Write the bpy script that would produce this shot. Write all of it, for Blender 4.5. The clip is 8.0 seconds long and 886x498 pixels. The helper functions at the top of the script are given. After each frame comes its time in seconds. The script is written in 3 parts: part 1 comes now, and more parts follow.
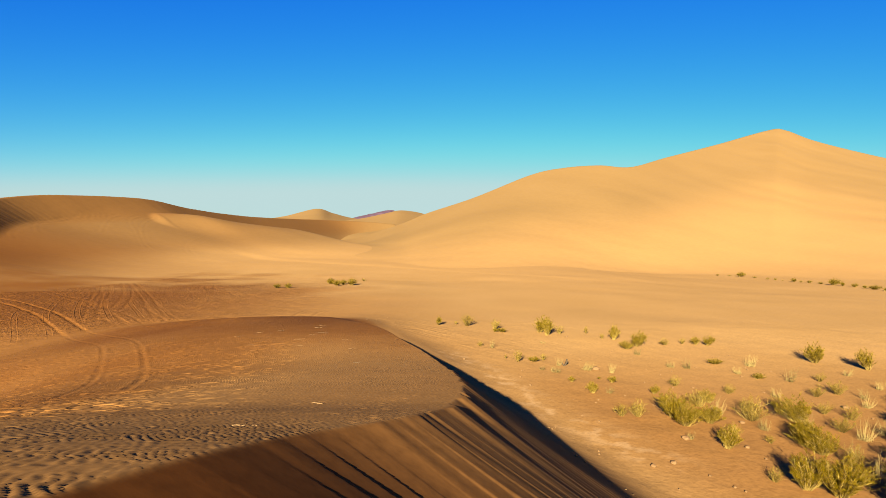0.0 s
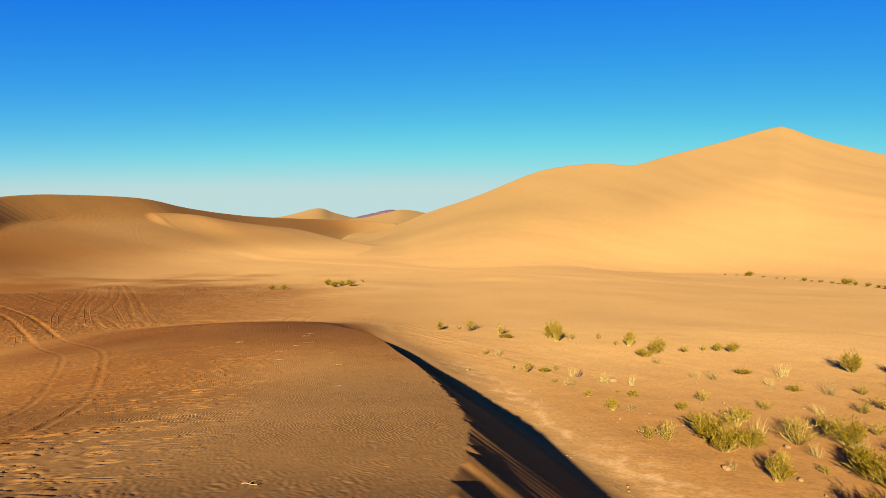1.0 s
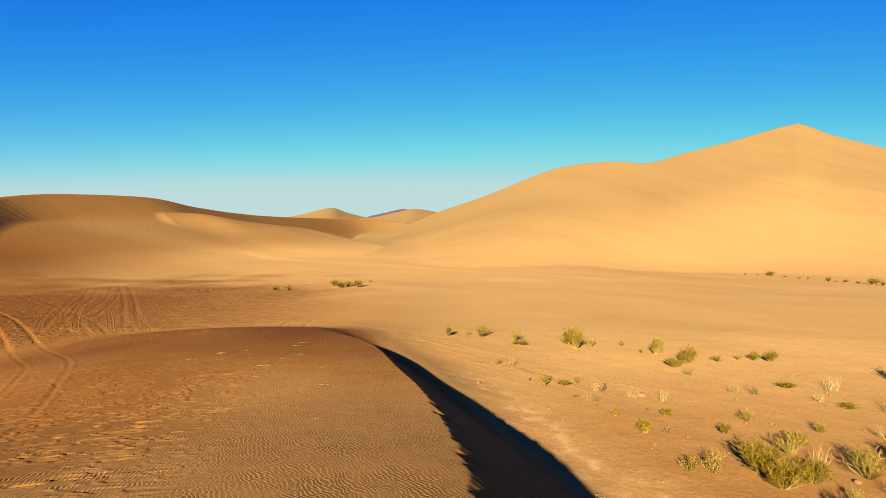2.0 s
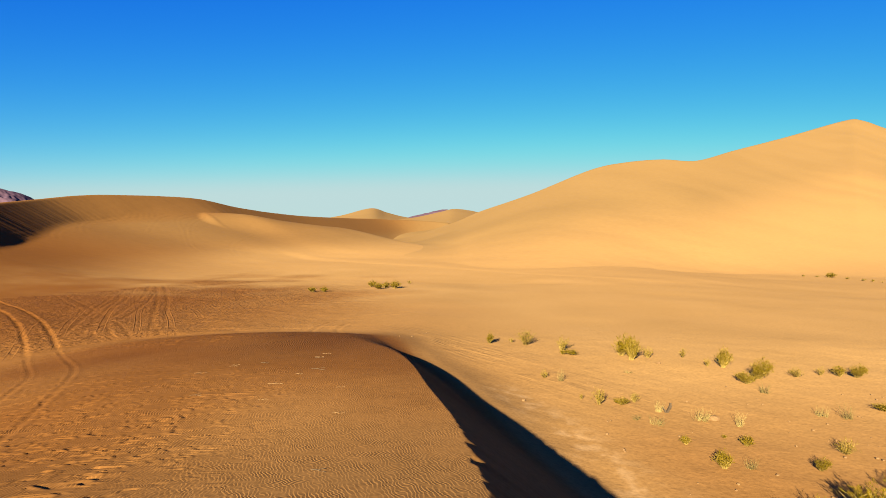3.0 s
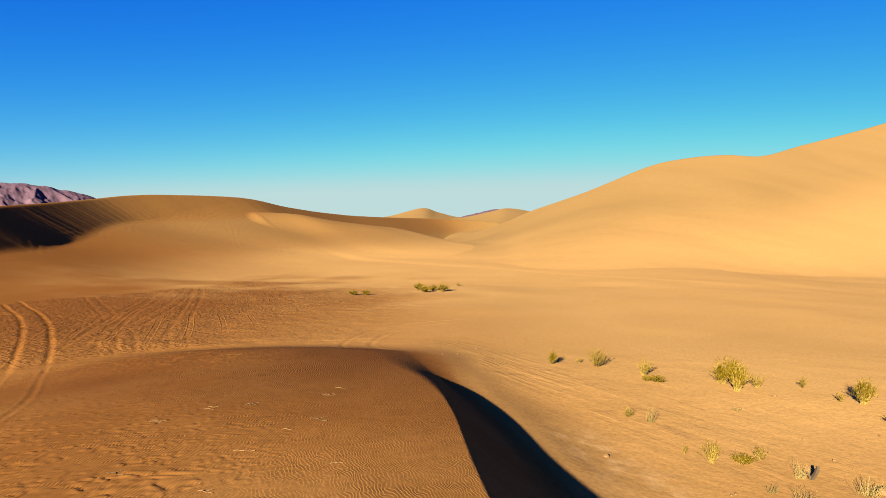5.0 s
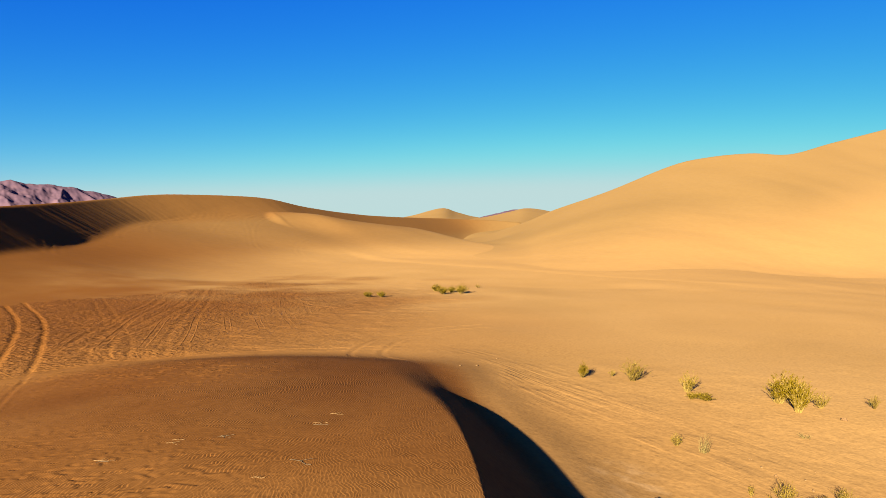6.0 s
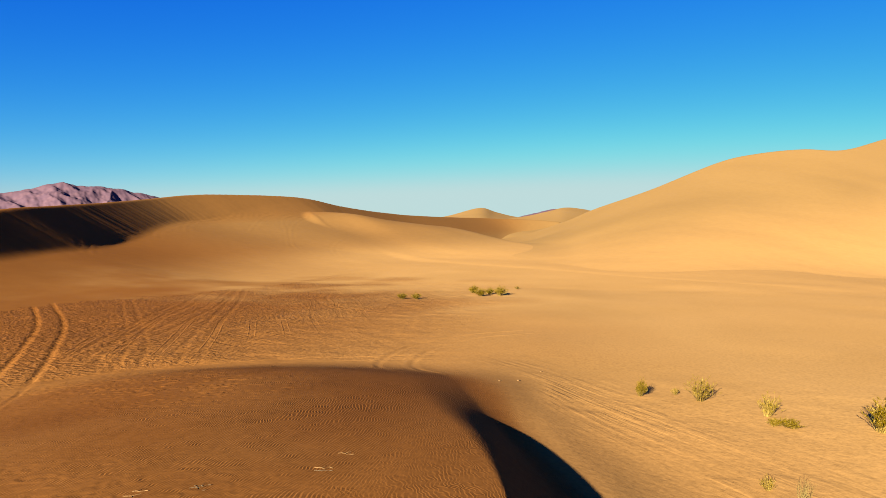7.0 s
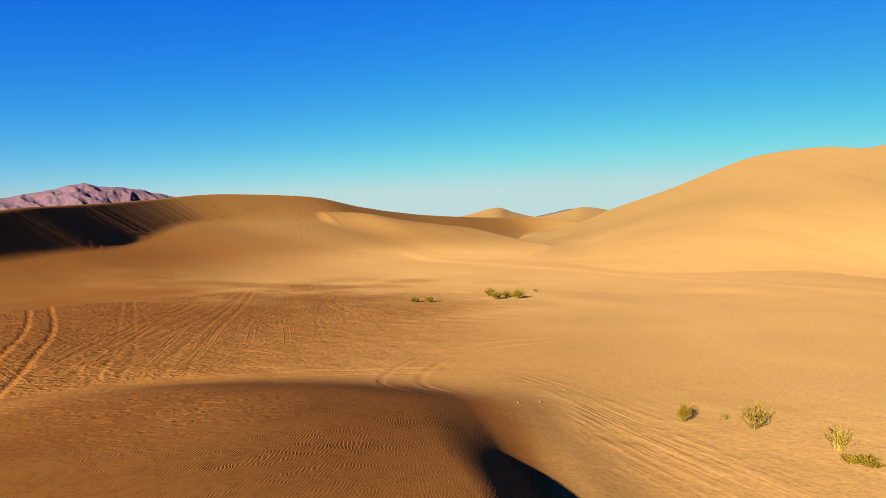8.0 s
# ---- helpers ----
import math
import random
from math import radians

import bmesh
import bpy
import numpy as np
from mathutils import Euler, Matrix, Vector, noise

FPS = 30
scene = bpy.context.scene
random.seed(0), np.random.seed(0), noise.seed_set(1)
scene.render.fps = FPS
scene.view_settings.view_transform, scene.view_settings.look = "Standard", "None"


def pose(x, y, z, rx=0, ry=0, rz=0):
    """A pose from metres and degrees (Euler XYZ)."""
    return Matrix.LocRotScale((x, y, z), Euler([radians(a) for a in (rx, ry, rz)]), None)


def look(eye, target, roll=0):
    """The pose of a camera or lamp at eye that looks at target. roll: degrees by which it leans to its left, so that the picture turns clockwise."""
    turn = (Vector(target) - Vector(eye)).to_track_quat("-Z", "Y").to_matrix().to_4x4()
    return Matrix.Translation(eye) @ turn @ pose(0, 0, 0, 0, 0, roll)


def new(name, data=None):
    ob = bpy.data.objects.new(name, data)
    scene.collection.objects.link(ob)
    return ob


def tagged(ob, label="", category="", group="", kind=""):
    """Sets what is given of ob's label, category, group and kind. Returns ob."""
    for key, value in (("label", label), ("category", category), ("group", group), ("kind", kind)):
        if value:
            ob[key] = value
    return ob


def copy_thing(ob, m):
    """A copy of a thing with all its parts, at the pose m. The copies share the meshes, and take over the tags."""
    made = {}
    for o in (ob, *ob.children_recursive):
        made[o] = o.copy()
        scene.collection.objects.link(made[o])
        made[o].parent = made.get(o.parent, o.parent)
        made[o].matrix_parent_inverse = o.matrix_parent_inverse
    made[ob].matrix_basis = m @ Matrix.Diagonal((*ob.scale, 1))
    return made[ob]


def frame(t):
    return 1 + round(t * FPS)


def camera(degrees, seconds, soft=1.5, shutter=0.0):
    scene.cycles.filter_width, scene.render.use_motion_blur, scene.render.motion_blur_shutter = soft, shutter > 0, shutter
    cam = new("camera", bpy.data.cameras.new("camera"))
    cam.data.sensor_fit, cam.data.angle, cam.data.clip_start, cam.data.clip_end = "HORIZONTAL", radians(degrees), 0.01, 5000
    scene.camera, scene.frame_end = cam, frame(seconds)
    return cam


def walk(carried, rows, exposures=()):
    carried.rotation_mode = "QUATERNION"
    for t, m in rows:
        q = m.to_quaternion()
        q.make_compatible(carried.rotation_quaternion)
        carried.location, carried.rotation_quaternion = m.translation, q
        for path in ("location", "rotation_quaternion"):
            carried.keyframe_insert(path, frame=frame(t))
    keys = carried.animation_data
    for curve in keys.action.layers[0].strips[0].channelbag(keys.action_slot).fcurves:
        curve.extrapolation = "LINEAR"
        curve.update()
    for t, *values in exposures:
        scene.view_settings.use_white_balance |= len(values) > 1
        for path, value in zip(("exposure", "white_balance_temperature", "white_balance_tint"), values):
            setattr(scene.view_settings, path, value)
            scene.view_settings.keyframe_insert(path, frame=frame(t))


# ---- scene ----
cam = camera(68.1, 8.0, soft=0.8)
EXPOSURES = [(0.0, 2.95), (8.0, 2.95)]
METRES, EYE, TILT, LEAN, TURN = 23.436, 6.0, 0.0, 0.0, 0.0
ROWS = [
    (0.0, 0.0, 0.0, 0.0, 0.06, -1.98, -1.72),
    (0.5, -0.002, 0.0632, -0.0021, 0.15, -2.0, -1.66),
    (1.0, 0.0016, 0.1277, -0.0042, 0.2, -2.04, -1.56),
    (1.2, 0.0030, 0.1532, -0.0051, 0.2, -2.055, -1.54),
    (2.3, 0.0103, 0.2934, -0.0107, 2.31, -2.145, -1.41),
    (2.5, 0.0107, 0.3189, -0.0117, 3.2, -2.16, -1.39),
    (3.0, 0.0071, 0.3789, -0.0141, 4.85, -2.18, -1.34),
    (3.5, 0.0039, 0.4437, -0.0159, 6.19, -2.23, -1.27),
    (4.0, -0.0022, 0.5063, -0.0182, 7.57, -2.26, -1.24),
    (4.5, -0.0083, 0.5686, -0.021, 8.6, -2.27, -1.18),
    (4.7, -0.0110, 0.5927, -0.0221, 8.95, -2.275, -1.18),
    (5.8, -0.0278, 0.7237, -0.0283, 10.5, -2.288, -1.17),
    (6.0, -0.0314, 0.7476, -0.0294, 11.04, -2.29, -1.17),
    (6.5, -0.0416, 0.8093, -0.0319, 12.5, -2.34, -1.12),
    (7.0, -0.0532, 0.8706, -0.035, 14.38, -2.36, -1.03),
    (7.5, -0.0645, 0.9313, -0.038, 15.8, -2.36, -0.98),
    (8.0, -0.0763, 0.9924, -0.0376, 15.82, -2.39, -0.96),
]
walk(cam, [(t, pose(0, 0, EYE, TILT, LEAN, TURN) @ pose(METRES * x, METRES * y, METRES * z, 90 + pitch, roll, yaw)) for t, x, y, z, yaw, pitch, roll in ROWS], EXPOSURES)

# ---- sky and sun ----
SUN_UP, SUN_AZ = 17.3, 194.0
world = bpy.data.worlds.new("world")
scene.world = world
world.use_nodes = True
wn, wl = world.node_tree.nodes, world.node_tree.links
sky = wn.new("ShaderNodeTexSky")
sky.sky_type, sky.sun_disc = "NISHITA", False
sky.sun_elevation, sky.sun_rotation = radians(SUN_UP), radians(SUN_AZ)
sky.altitude, sky.air_density, sky.dust_density, sky.ozone_density = 200, 1.0, 0.0, 1.5
split, join = wn.new("ShaderNodeSeparateColor"), wn.new("ShaderNodeCombineColor")
wl.new(sky.outputs[0], split.inputs[0])
for k, (most, power, gain) in enumerate(((7.9, 2.7, 0.0195), (7.8, 1.45, 0.36), (5.6, 0.35, 4.5))):
    c, p, g = (wn.new("ShaderNodeMath") for _ in range(3))
    c.operation, p.operation, g.operation = "SMOOTH_MIN", "POWER", "MULTIPLY"
    c.inputs[2].default_value = 1.5
    c.inputs[1].default_value, p.inputs[1].default_value, g.inputs[1].default_value = most, power, gain
    wl.new(split.outputs[k], c.inputs[0])
    wl.new(c.outputs[0], p.inputs[0])
    wl.new(p.outputs[0], g.inputs[0])
    if k == 0:
        haze = g
    if k == 2:
        pale = wn.new("ShaderNodeMath")
        pale.operation = "MULTIPLY_ADD"
        pale.inputs[1].default_value = -0.22
        wl.new(haze.outputs[0], pale.inputs[0])
        wl.new(g.outputs[0], pale.inputs[2])
        g = pale
    wl.new(g.outputs[0], join.inputs[k])
wl.new(join.outputs[0], wn["Background"].inputs["Color"])
wn["Background"].inputs["Strength"].default_value = 0.013
lamp = bpy.data.lights.new("sun", "SUN")
lamp.energy, lamp.angle, lamp.color = 5.0, radians(0.55), (1.0, 0.93, 0.8)
sun = new("sun", lamp)
a, e = radians(SUN_AZ), radians(SUN_UP)
sun.matrix_world = look((60 * math.sin(a) * math.cos(e), 60 * math.cos(a) * math.cos(e), 60 * math.sin(e)), (0, 0, 0))


# ---- materials ----
def material(name, rough=0.9):
    m = bpy.data.materials.new(name)
    m.use_nodes = True
    n, l = m.node_tree.nodes, m.node_tree.links
    b = n["Principled BSDF"]
    b.inputs["Roughness"].default_value = rough
    b.inputs["Specular IOR Level"].default_value = 0.02
    return m, n, l, b


def noise_node(n, l, where, scale, detail=4, stretch=(1, 1, 1), turn=0.0):
    mapping = n.new("ShaderNodeMapping")
    mapping.inputs["Scale"].default_value = stretch
    mapping.inputs["Rotation"].default_value = (0, 0, turn)
    l.new(where, mapping.inputs["Vector"])
    t = n.new("ShaderNodeTexNoise")
    t.inputs["Scale"].default_value, t.inputs["Detail"].default_value = scale, detail
    l.new(mapping.outputs[0], t.inputs["Vector"])
    return t


def ramp(n, l, source, stops):
    r = n.new("ShaderNodeValToRGB")
    while len(r.color_ramp.elements) < len(stops):
        r.color_ramp.elements.new(0.5)
    for e, (p, c) in zip(r.color_ramp.elements, stops):
        e.position, e.color = p, (*c, 1)
    l.new(source, r.inputs["Fac"])
    return r


def mix(n, l, kind, fac, a, b):
    x = n.new("ShaderNodeMix")
    x.data_type, x.blend_type = "RGBA", kind
    x.inputs["Factor"].default_value = fac
    l.new(a, x.inputs["A"])
    l.new(b, x.inputs["B"])
    return x.outputs["Result"]


def bump_chain(n, l, b, heights):
    """Layers of relief: (height socket, strength, distance) from coarse to fine."""
    last = None
    for socket, strength, distance in heights:
        bump = n.new("ShaderNodeBump")
        bump.inputs["Strength"].default_value, bump.inputs["Distance"].default_value = strength, distance
        l.new(socket, bump.inputs["Height"])
        if last:
            l.new(last, bump.inputs["Normal"])
        last = bump.outputs[0]
    l.new(last, b.inputs["Normal"])


def sand(name, dark, light, pale):
    """Smooth far sand: broad tint and faint grain, paler by the attribute pale, browner by an attribute for gravel and
    for shade put into the colour.
    """
    m, n, l, b = material(name, 0.92)
    pos = n.new("ShaderNodeNewGeometry").outputs["Position"]
    broad = noise_node(n, l, pos, 0.02, 5)
    tint = ramp(n, l, broad.outputs["Fac"], [(0.3, dark), (0.7, light)])
    fine = noise_node(n, l, pos, 0.7, 6)
    speck = ramp(n, l, fine.outputs["Fac"], [(0.3, (0.96, 0.955, 0.95)), (0.7, (1.03, 1.03, 1.03))])
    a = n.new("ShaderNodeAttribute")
    a.attribute_name = "brown_share"
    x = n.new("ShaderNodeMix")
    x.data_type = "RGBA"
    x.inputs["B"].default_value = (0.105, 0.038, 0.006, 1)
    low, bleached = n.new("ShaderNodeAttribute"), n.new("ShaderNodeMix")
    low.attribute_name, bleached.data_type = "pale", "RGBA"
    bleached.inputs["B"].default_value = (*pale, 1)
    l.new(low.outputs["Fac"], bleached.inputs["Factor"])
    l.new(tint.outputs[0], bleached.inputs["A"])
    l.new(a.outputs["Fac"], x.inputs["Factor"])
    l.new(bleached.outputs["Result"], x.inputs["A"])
    l.new(mix(n, l, "MULTIPLY", 1.0, x.outputs["Result"], speck.outputs[0]), b.inputs["Base Color"])
    bump_chain(n, l, b, [(fine.outputs["Fac"], 0.2, 0.08)])
    return m


FAR_SAND = sand("far_sand", (0.135, 0.0755, 0.0225), (0.145, 0.082, 0.025), (0.232, 0.125, 0.0365))
ROCK = sand("mountain_rock", (0.050, 0.029, 0.037), (0.070, 0.039, 0.043), (0.06, 0.033, 0.04))


def flat_sand():
    """The flats and the foreground dune: pale sand, brown and gravelly sand by one attribute, painted dune shade and
    dark sand by another, crust by the attribute crust.
    """
    m, n, l, b = material("flat_sand", 0.92)
    pos = n.new("ShaderNodeNewGeometry").outputs["Position"]
    broad = noise_node(n, l, pos, 0.12, 5)
    pale = ramp(n, l, broad.outputs["Fac"], [(0.3, (0.222, 0.119, 0.034)), (0.7, (0.242, 0.131, 0.039))])
    mottled = noise_node(n, l, pos, 1.3, 8)
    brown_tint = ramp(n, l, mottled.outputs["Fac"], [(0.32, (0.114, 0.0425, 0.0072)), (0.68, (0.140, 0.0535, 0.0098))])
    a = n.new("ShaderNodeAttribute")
    a.attribute_name = "brown_share"
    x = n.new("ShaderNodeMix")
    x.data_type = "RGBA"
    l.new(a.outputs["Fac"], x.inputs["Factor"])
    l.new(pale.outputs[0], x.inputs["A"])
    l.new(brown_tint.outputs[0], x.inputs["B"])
    # dark brown that puts the dune's shade into its colour, also on driven flats
    f = n.new("ShaderNodeAttribute")
    f.attribute_name = "shade_and_dark_sand"
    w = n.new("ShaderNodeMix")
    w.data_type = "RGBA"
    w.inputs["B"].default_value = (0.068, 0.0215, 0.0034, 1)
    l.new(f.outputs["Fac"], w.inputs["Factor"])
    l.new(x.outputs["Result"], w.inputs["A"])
    c = n.new("ShaderNodeAttribute")
    c.attribute_name = "crust"
    y = n.new("ShaderNodeMix")
    y.data_type = "RGBA"
    y.inputs["B"].default_value = (0.30, 0.175, 0.068, 1)
    l.new(c.outputs["Fac"], y.inputs["Factor"])
    l.new(w.outputs["Result"], y.inputs["A"])
    grit = noise_node(n, l, pos, 9.0, 8)
    grain = ramp(n, l, grit.outputs["Fac"], [(0.3, (0.84, 0.83, 0.81)), (0.5, (1.0, 1.0, 1.0)), (0.72, (1.12, 1.12, 1.11))])
    l.new(mix(n, l, "MULTIPLY", 1.0, y.outputs["Result"], grain.outputs[0]), b.inputs["Base Color"])
    rough_flat = n.new("ShaderNodeAttribute")
    rough_flat.attribute_name = "trodden"
    lumps = noise_node(n, l, pos, 4.2, 9)
    pebble = noise_node(n, l, pos, 22.0, 4)
    turned = n.new("ShaderNodeMapping")
    turned.vector_type = "TEXTURE"
    turned.inputs["Rotation"].default_value = (0, 0, radians(-48.6))
    turned.inputs["Scale"].default_value = (16, 1, 1)
    l.new(pos, turned.inputs["Vector"])
    furrow = n.new("ShaderNodeTexNoise")
    furrow.inputs["Scale"].default_value, furrow.inputs["Detail"].default_value = 3.4, 5
    l.new(turned.outputs[0], furrow.inputs["Vector"])
    r = n.new("ShaderNodeAttribute")
    r.attribute_name = "ruts"
    rut = n.new("ShaderNodeMath")
    rut.operation = "MULTIPLY"
    l.new(furrow.outputs["Fac"], rut.inputs[0])
    l.new(r.outputs["Fac"], rut.inputs[1])
    h = n.new("ShaderNodeMath")
    h.operation = "MULTIPLY"
    l.new(lumps.outputs["Fac"], h.inputs[0])
    l.new(rough_flat.outputs["Fac"], h.inputs[1])
    waves = []
    for name, height in (("phase", "ripple"), ("long_phase", "long_ripple")):
        phase, size = n.new("ShaderNodeAttribute"), n.new("ShaderNodeAttribute")
        phase.attribute_name, size.attribute_name = name, height
        inner, bend, outer, wave = (n.new("ShaderNodeMath") for _ in range(4))
        inner.operation, bend.operation, outer.operation, wave.operation = "SINE", "MULTIPLY_ADD", "SINE", "MULTIPLY"
        l.new(phase.outputs["Fac"], inner.inputs[0])
        l.new(inner.outputs[0], bend.inputs[0])
        bend.inputs[1].default_value = 0.55
        l.new(phase.outputs["Fac"], bend.inputs[2])
        l.new(bend.outputs[0], outer.inputs[0])
        l.new(outer.outputs[0], wave.inputs[0])
        l.new(size.outputs["Fac"], wave.inputs[1])
        waves.append((wave.outputs[0], 1.0, 1.0))
    # old tyre marks that cross one another on the driven flats
    marks = None
    for turn, size, seed in ((0.35, 0.42, 3.0), (-0.5, 0.36, 11.0), (1.0, 0.5, 23.0), (-1.05, 0.31, 37.0)):
        way = n.new("ShaderNodeMapping")
        way.inputs["Rotation"].default_value, way.inputs["Location"].default_value = (0, 0, turn), (seed, seed, 0)
        l.new(pos, way.inputs["Vector"])
        band = n.new("ShaderNodeTexWave")
        band.inputs["Scale"].default_value, band.inputs["Distortion"].default_value = size * 0.5, 16.0
        band.inputs["Detail"].default_value, band.inputs["Detail Scale"].default_value = 1.0, 0.12
        l.new(way.outputs[0], band.inputs["Vector"])
        groove = ramp(n, l, band.outputs["Fac"], [(0.0, (0.5,) * 3), (0.86, (0.5,) * 3), (0.91, (1.0,) * 3), (0.95, (0.0,) * 3), (1.0, (0.1,) * 3)])
        patchy = noise_node(n, l, way.outputs[0], 0.08, 2)
        gate = ramp(n, l, patchy.outputs["Fac"], [(0.42, (0,) * 3), (0.55, (1,) * 3)])
        cut = n.new("ShaderNodeMath")
        cut.operation = "MULTIPLY"
        l.new(groove.outputs[0], cut.inputs[0])
        l.new(gate.outputs[0], cut.inputs[1])
        if marks:
            both = n.new("ShaderNodeMath")
            l.new(marks, both.inputs[0])
            l.new(cut.outputs[0], both.inputs[1])
            marks = both.outputs[0]
        else:
            marks = cut.outputs[0]
    driven = n.new("ShaderNodeAttribute")
    driven.attribute_name = "driven"
    tyre = n.new("ShaderNodeMath")
    tyre.operation = "MULTIPLY"
    l.new(marks, tyre.inputs[0])
    l.new(driven.outputs["Fac"], tyre.inputs[1])
    firm = []
    for source in (pebble, grit):
        base, scaled = n.new("ShaderNodeMath"), n.new("ShaderNodeMath")
        base.operation, scaled.operation = "MULTIPLY_ADD", "MULTIPLY"
        base.inputs[1].default_value, base.inputs[2].default_value = 1.3, 0.05
        l.new(rough_flat.outputs["Fac"], base.inputs[0])
        l.new(source.outputs["Fac"], scaled.inputs[0])
        l.new(base.outputs[0], scaled.inputs[1])
        firm.append(scaled.outputs[0])
    bump_chain(n, l, b, waves + [(tyre.outputs[0], 0.55, 0.045), (h.outputs[0], 0.9, 0.13), (rut.outputs[0], 0.7, 0.09), (firm[0], 0.4, 0.03), (firm[1], 0.5, 0.012)])
    return m


FLAT = flat_sand()


def plant_material(name, low, high, rough=0.7):
    m, n, l, b = material(name, rough)
    info = n.new("ShaderNodeNewGeometry")
    r = ramp(n, l, info.outputs["Random Per Island"], [(0.0, low), (1.0, high)])
    l.new(r.outputs[0], b.inputs["Base Color"])
    return m


LEAF = plant_material("shrub_leaf", (0.0395, 0.0242, 0.000637), (0.096, 0.0599, 0.00096))
SPARSE_LEAF = plant_material("pale_leaf", (0.0544, 0.034, 0.00102), (0.109, 0.0694, 0.00204))
STEM = plant_material("shrub_stem", (0.051, 0.0289, 0.0068), (0.162, 0.106, 0.0221))
STRAW = plant_material("dry_straw", (0.0892, 0.0606, 0.0166), (0.147, 0.102, 0.0306))


# ---- terrain shape ----
RNG = np.random.RandomState(7)
TABLE = RNG.uniform(-1, 1, (256, 256))


def vnoise(x, y, size, seed=0):
    """Smooth random field from -1 to 1, with features of the given size."""
    u, v = x / size + 17.3 * seed, y / size + 9.1 * seed
    i, j = np.floor(u).astype(int), np.floor(v).astype(int)
    fu, fv = u - i, v - j
    fu, fv = fu * fu * fu * (fu * (fu * 6 - 15) + 10), fv * fv * fv * (fv * (fv * 6 - 15) + 10)
    i, j, k, l = i % 256, j % 256, (i + 1) % 256, (j + 1) % 256
    a = TABLE[i, j] + (TABLE[k, j] - TABLE[i, j]) * fu
    b = TABLE[i, l] + (TABLE[k, l] - TABLE[i, l]) * fu
    return a + (b - a) * fv


def fbm(x, y, size, octaves=4, seed=0, gain=0.5):
    total, amp = 0.0, 1.0
    for o in range(octaves):
        total = total + amp * vnoise(x * math.cos(o) - y * math.sin(o), x * math.sin(o) + y * math.cos(o), size, seed + o)
        size, amp = size * 0.5, amp * gain
    return total


def step(a, b, x):
    t = np.clip((x - a) / (b - a), 0, 1)
    return t * t * (3 - 2 * t)


def smooth_max(a, b, k):
    h = np.clip(0.5 + 0.5 * (a - b) / k, 0, 1)
    return b + (a - b) * h + k * h * (1 - h)


def smooth_min(a, b, k):
    return -smooth_max(-a, -b, k)


def curve(points, n):
    """n points on a smooth line through the given ones."""
    p = np.array(points, float)
    p = np.vstack([2 * p[0] - p[1], p, 2 * p[-1] - p[-2]])
    t = np.linspace(0, len(points) - 1 - 1e-9, n)
    i = t.astype(int)
    f = (t - i)[:, None]
    a, b, c, d = p[i], p[i + 1], p[i + 2], p[i + 3]
    return 0.5 * (2 * b + (c - a) * f + (2 * a - 5 * b + 4 * c - d) * f ** 2 + (3 * b - a - 3 * c + d) * f ** 3)


def soft_interp(x, points):
    """A smooth line through (x, value) pairs with rising x."""
    c = curve(points, 40 * len(points))
    return np.interp(x, c[:, 0], c[:, 1])


def nearest(x, y, line):
    """Signed distance to a line (positive on its right), and where along it the nearest point is (0 to 1)."""
    shape = x.shape
    x, y = x.ravel(), y.ravel()
    best = np.full(x.shape, 1e18)
    dist, along = np.zeros(x.shape), np.zeros(x.shape)
    n = len(line) - 1
    for k in range(n):
        ax, ay, bx, by = line[k, 0], line[k, 1], line[k + 1, 0], line[k + 1, 1]
        dx, dy = bx - ax, by - ay
        q = np.clip(((x - ax) * dx + (y - ay) * dy) / (dx * dx + dy * dy), 0, 1)
        ex, ey = x - ax - q * dx, y - ay - q * dy
        d2 = ex * ex + ey * ey
        m = d2 < best
        best[m] = d2[m]
        dist[m] = np.where(dx * ey[m] - dy * ex[m] < 0, 1, -1) * np.sqrt(d2[m])
        along[m] = (k + q[m]) / n
    return dist.reshape(shape), along.reshape(shape)


# the brink of the foreground dune: x, y, z
BRINK = curve([(-6.6, -14, 5.6), (-4.0, -6, 5.5), (-2.15, 0, 5.25), (-1.44, 2.87, 4.84), (-1.0, 4.8, 4.44), (-0.3, 6.6, 4.06), (0.17, 8.8, 3.62), (0.42, 10.9, 3.26), (0.44, 12.6, 3.0),
               (0.2, 16.2, 2.5), (-0.1, 18.5, 2.18), (-0.65, 21.7, 1.88), (-1.4, 25.2, 1.52), (-2.27, 29.2, 1.16), (-3.45, 33, 0.84), (-5.45, 37, 0.76), (-7.4, 42, 0.9), (-9.5, 50, 1.3)], 90)


def hollow(x, y):
    """A scooped pit between the long dune and the huge one."""
    return 4.6 * np.exp(-(np.abs(x + 47) / 24) ** 3 - (np.abs(y - 287) / 42) ** 3)


def base_height(x, y):
    """The flats between the dunes."""
    z = -0.55 - 0.022 * np.clip(-x - 5, 0, 60) - 0.027 * np.clip(y - 45, 0, 48) * (1 - 0.72 * step(-5, 30, x))
    z = z - 0.023 * np.clip(y - 50, 0, 95) * step(10, 50, x)
    z = z + 1.0 * np.exp(-((x + 40) / 22) ** 2 - ((y - 228) / 14) ** 2) - hollow(x, y)
    return z + 0.05 * vnoise(x, y, 6, 3) + 0.1 * vnoise(x, y, 17, 4)


def BRINK_Y(along):
    return np.interp(along, np.linspace(0, 1, len(BRINK)), BRINK[:, 1])


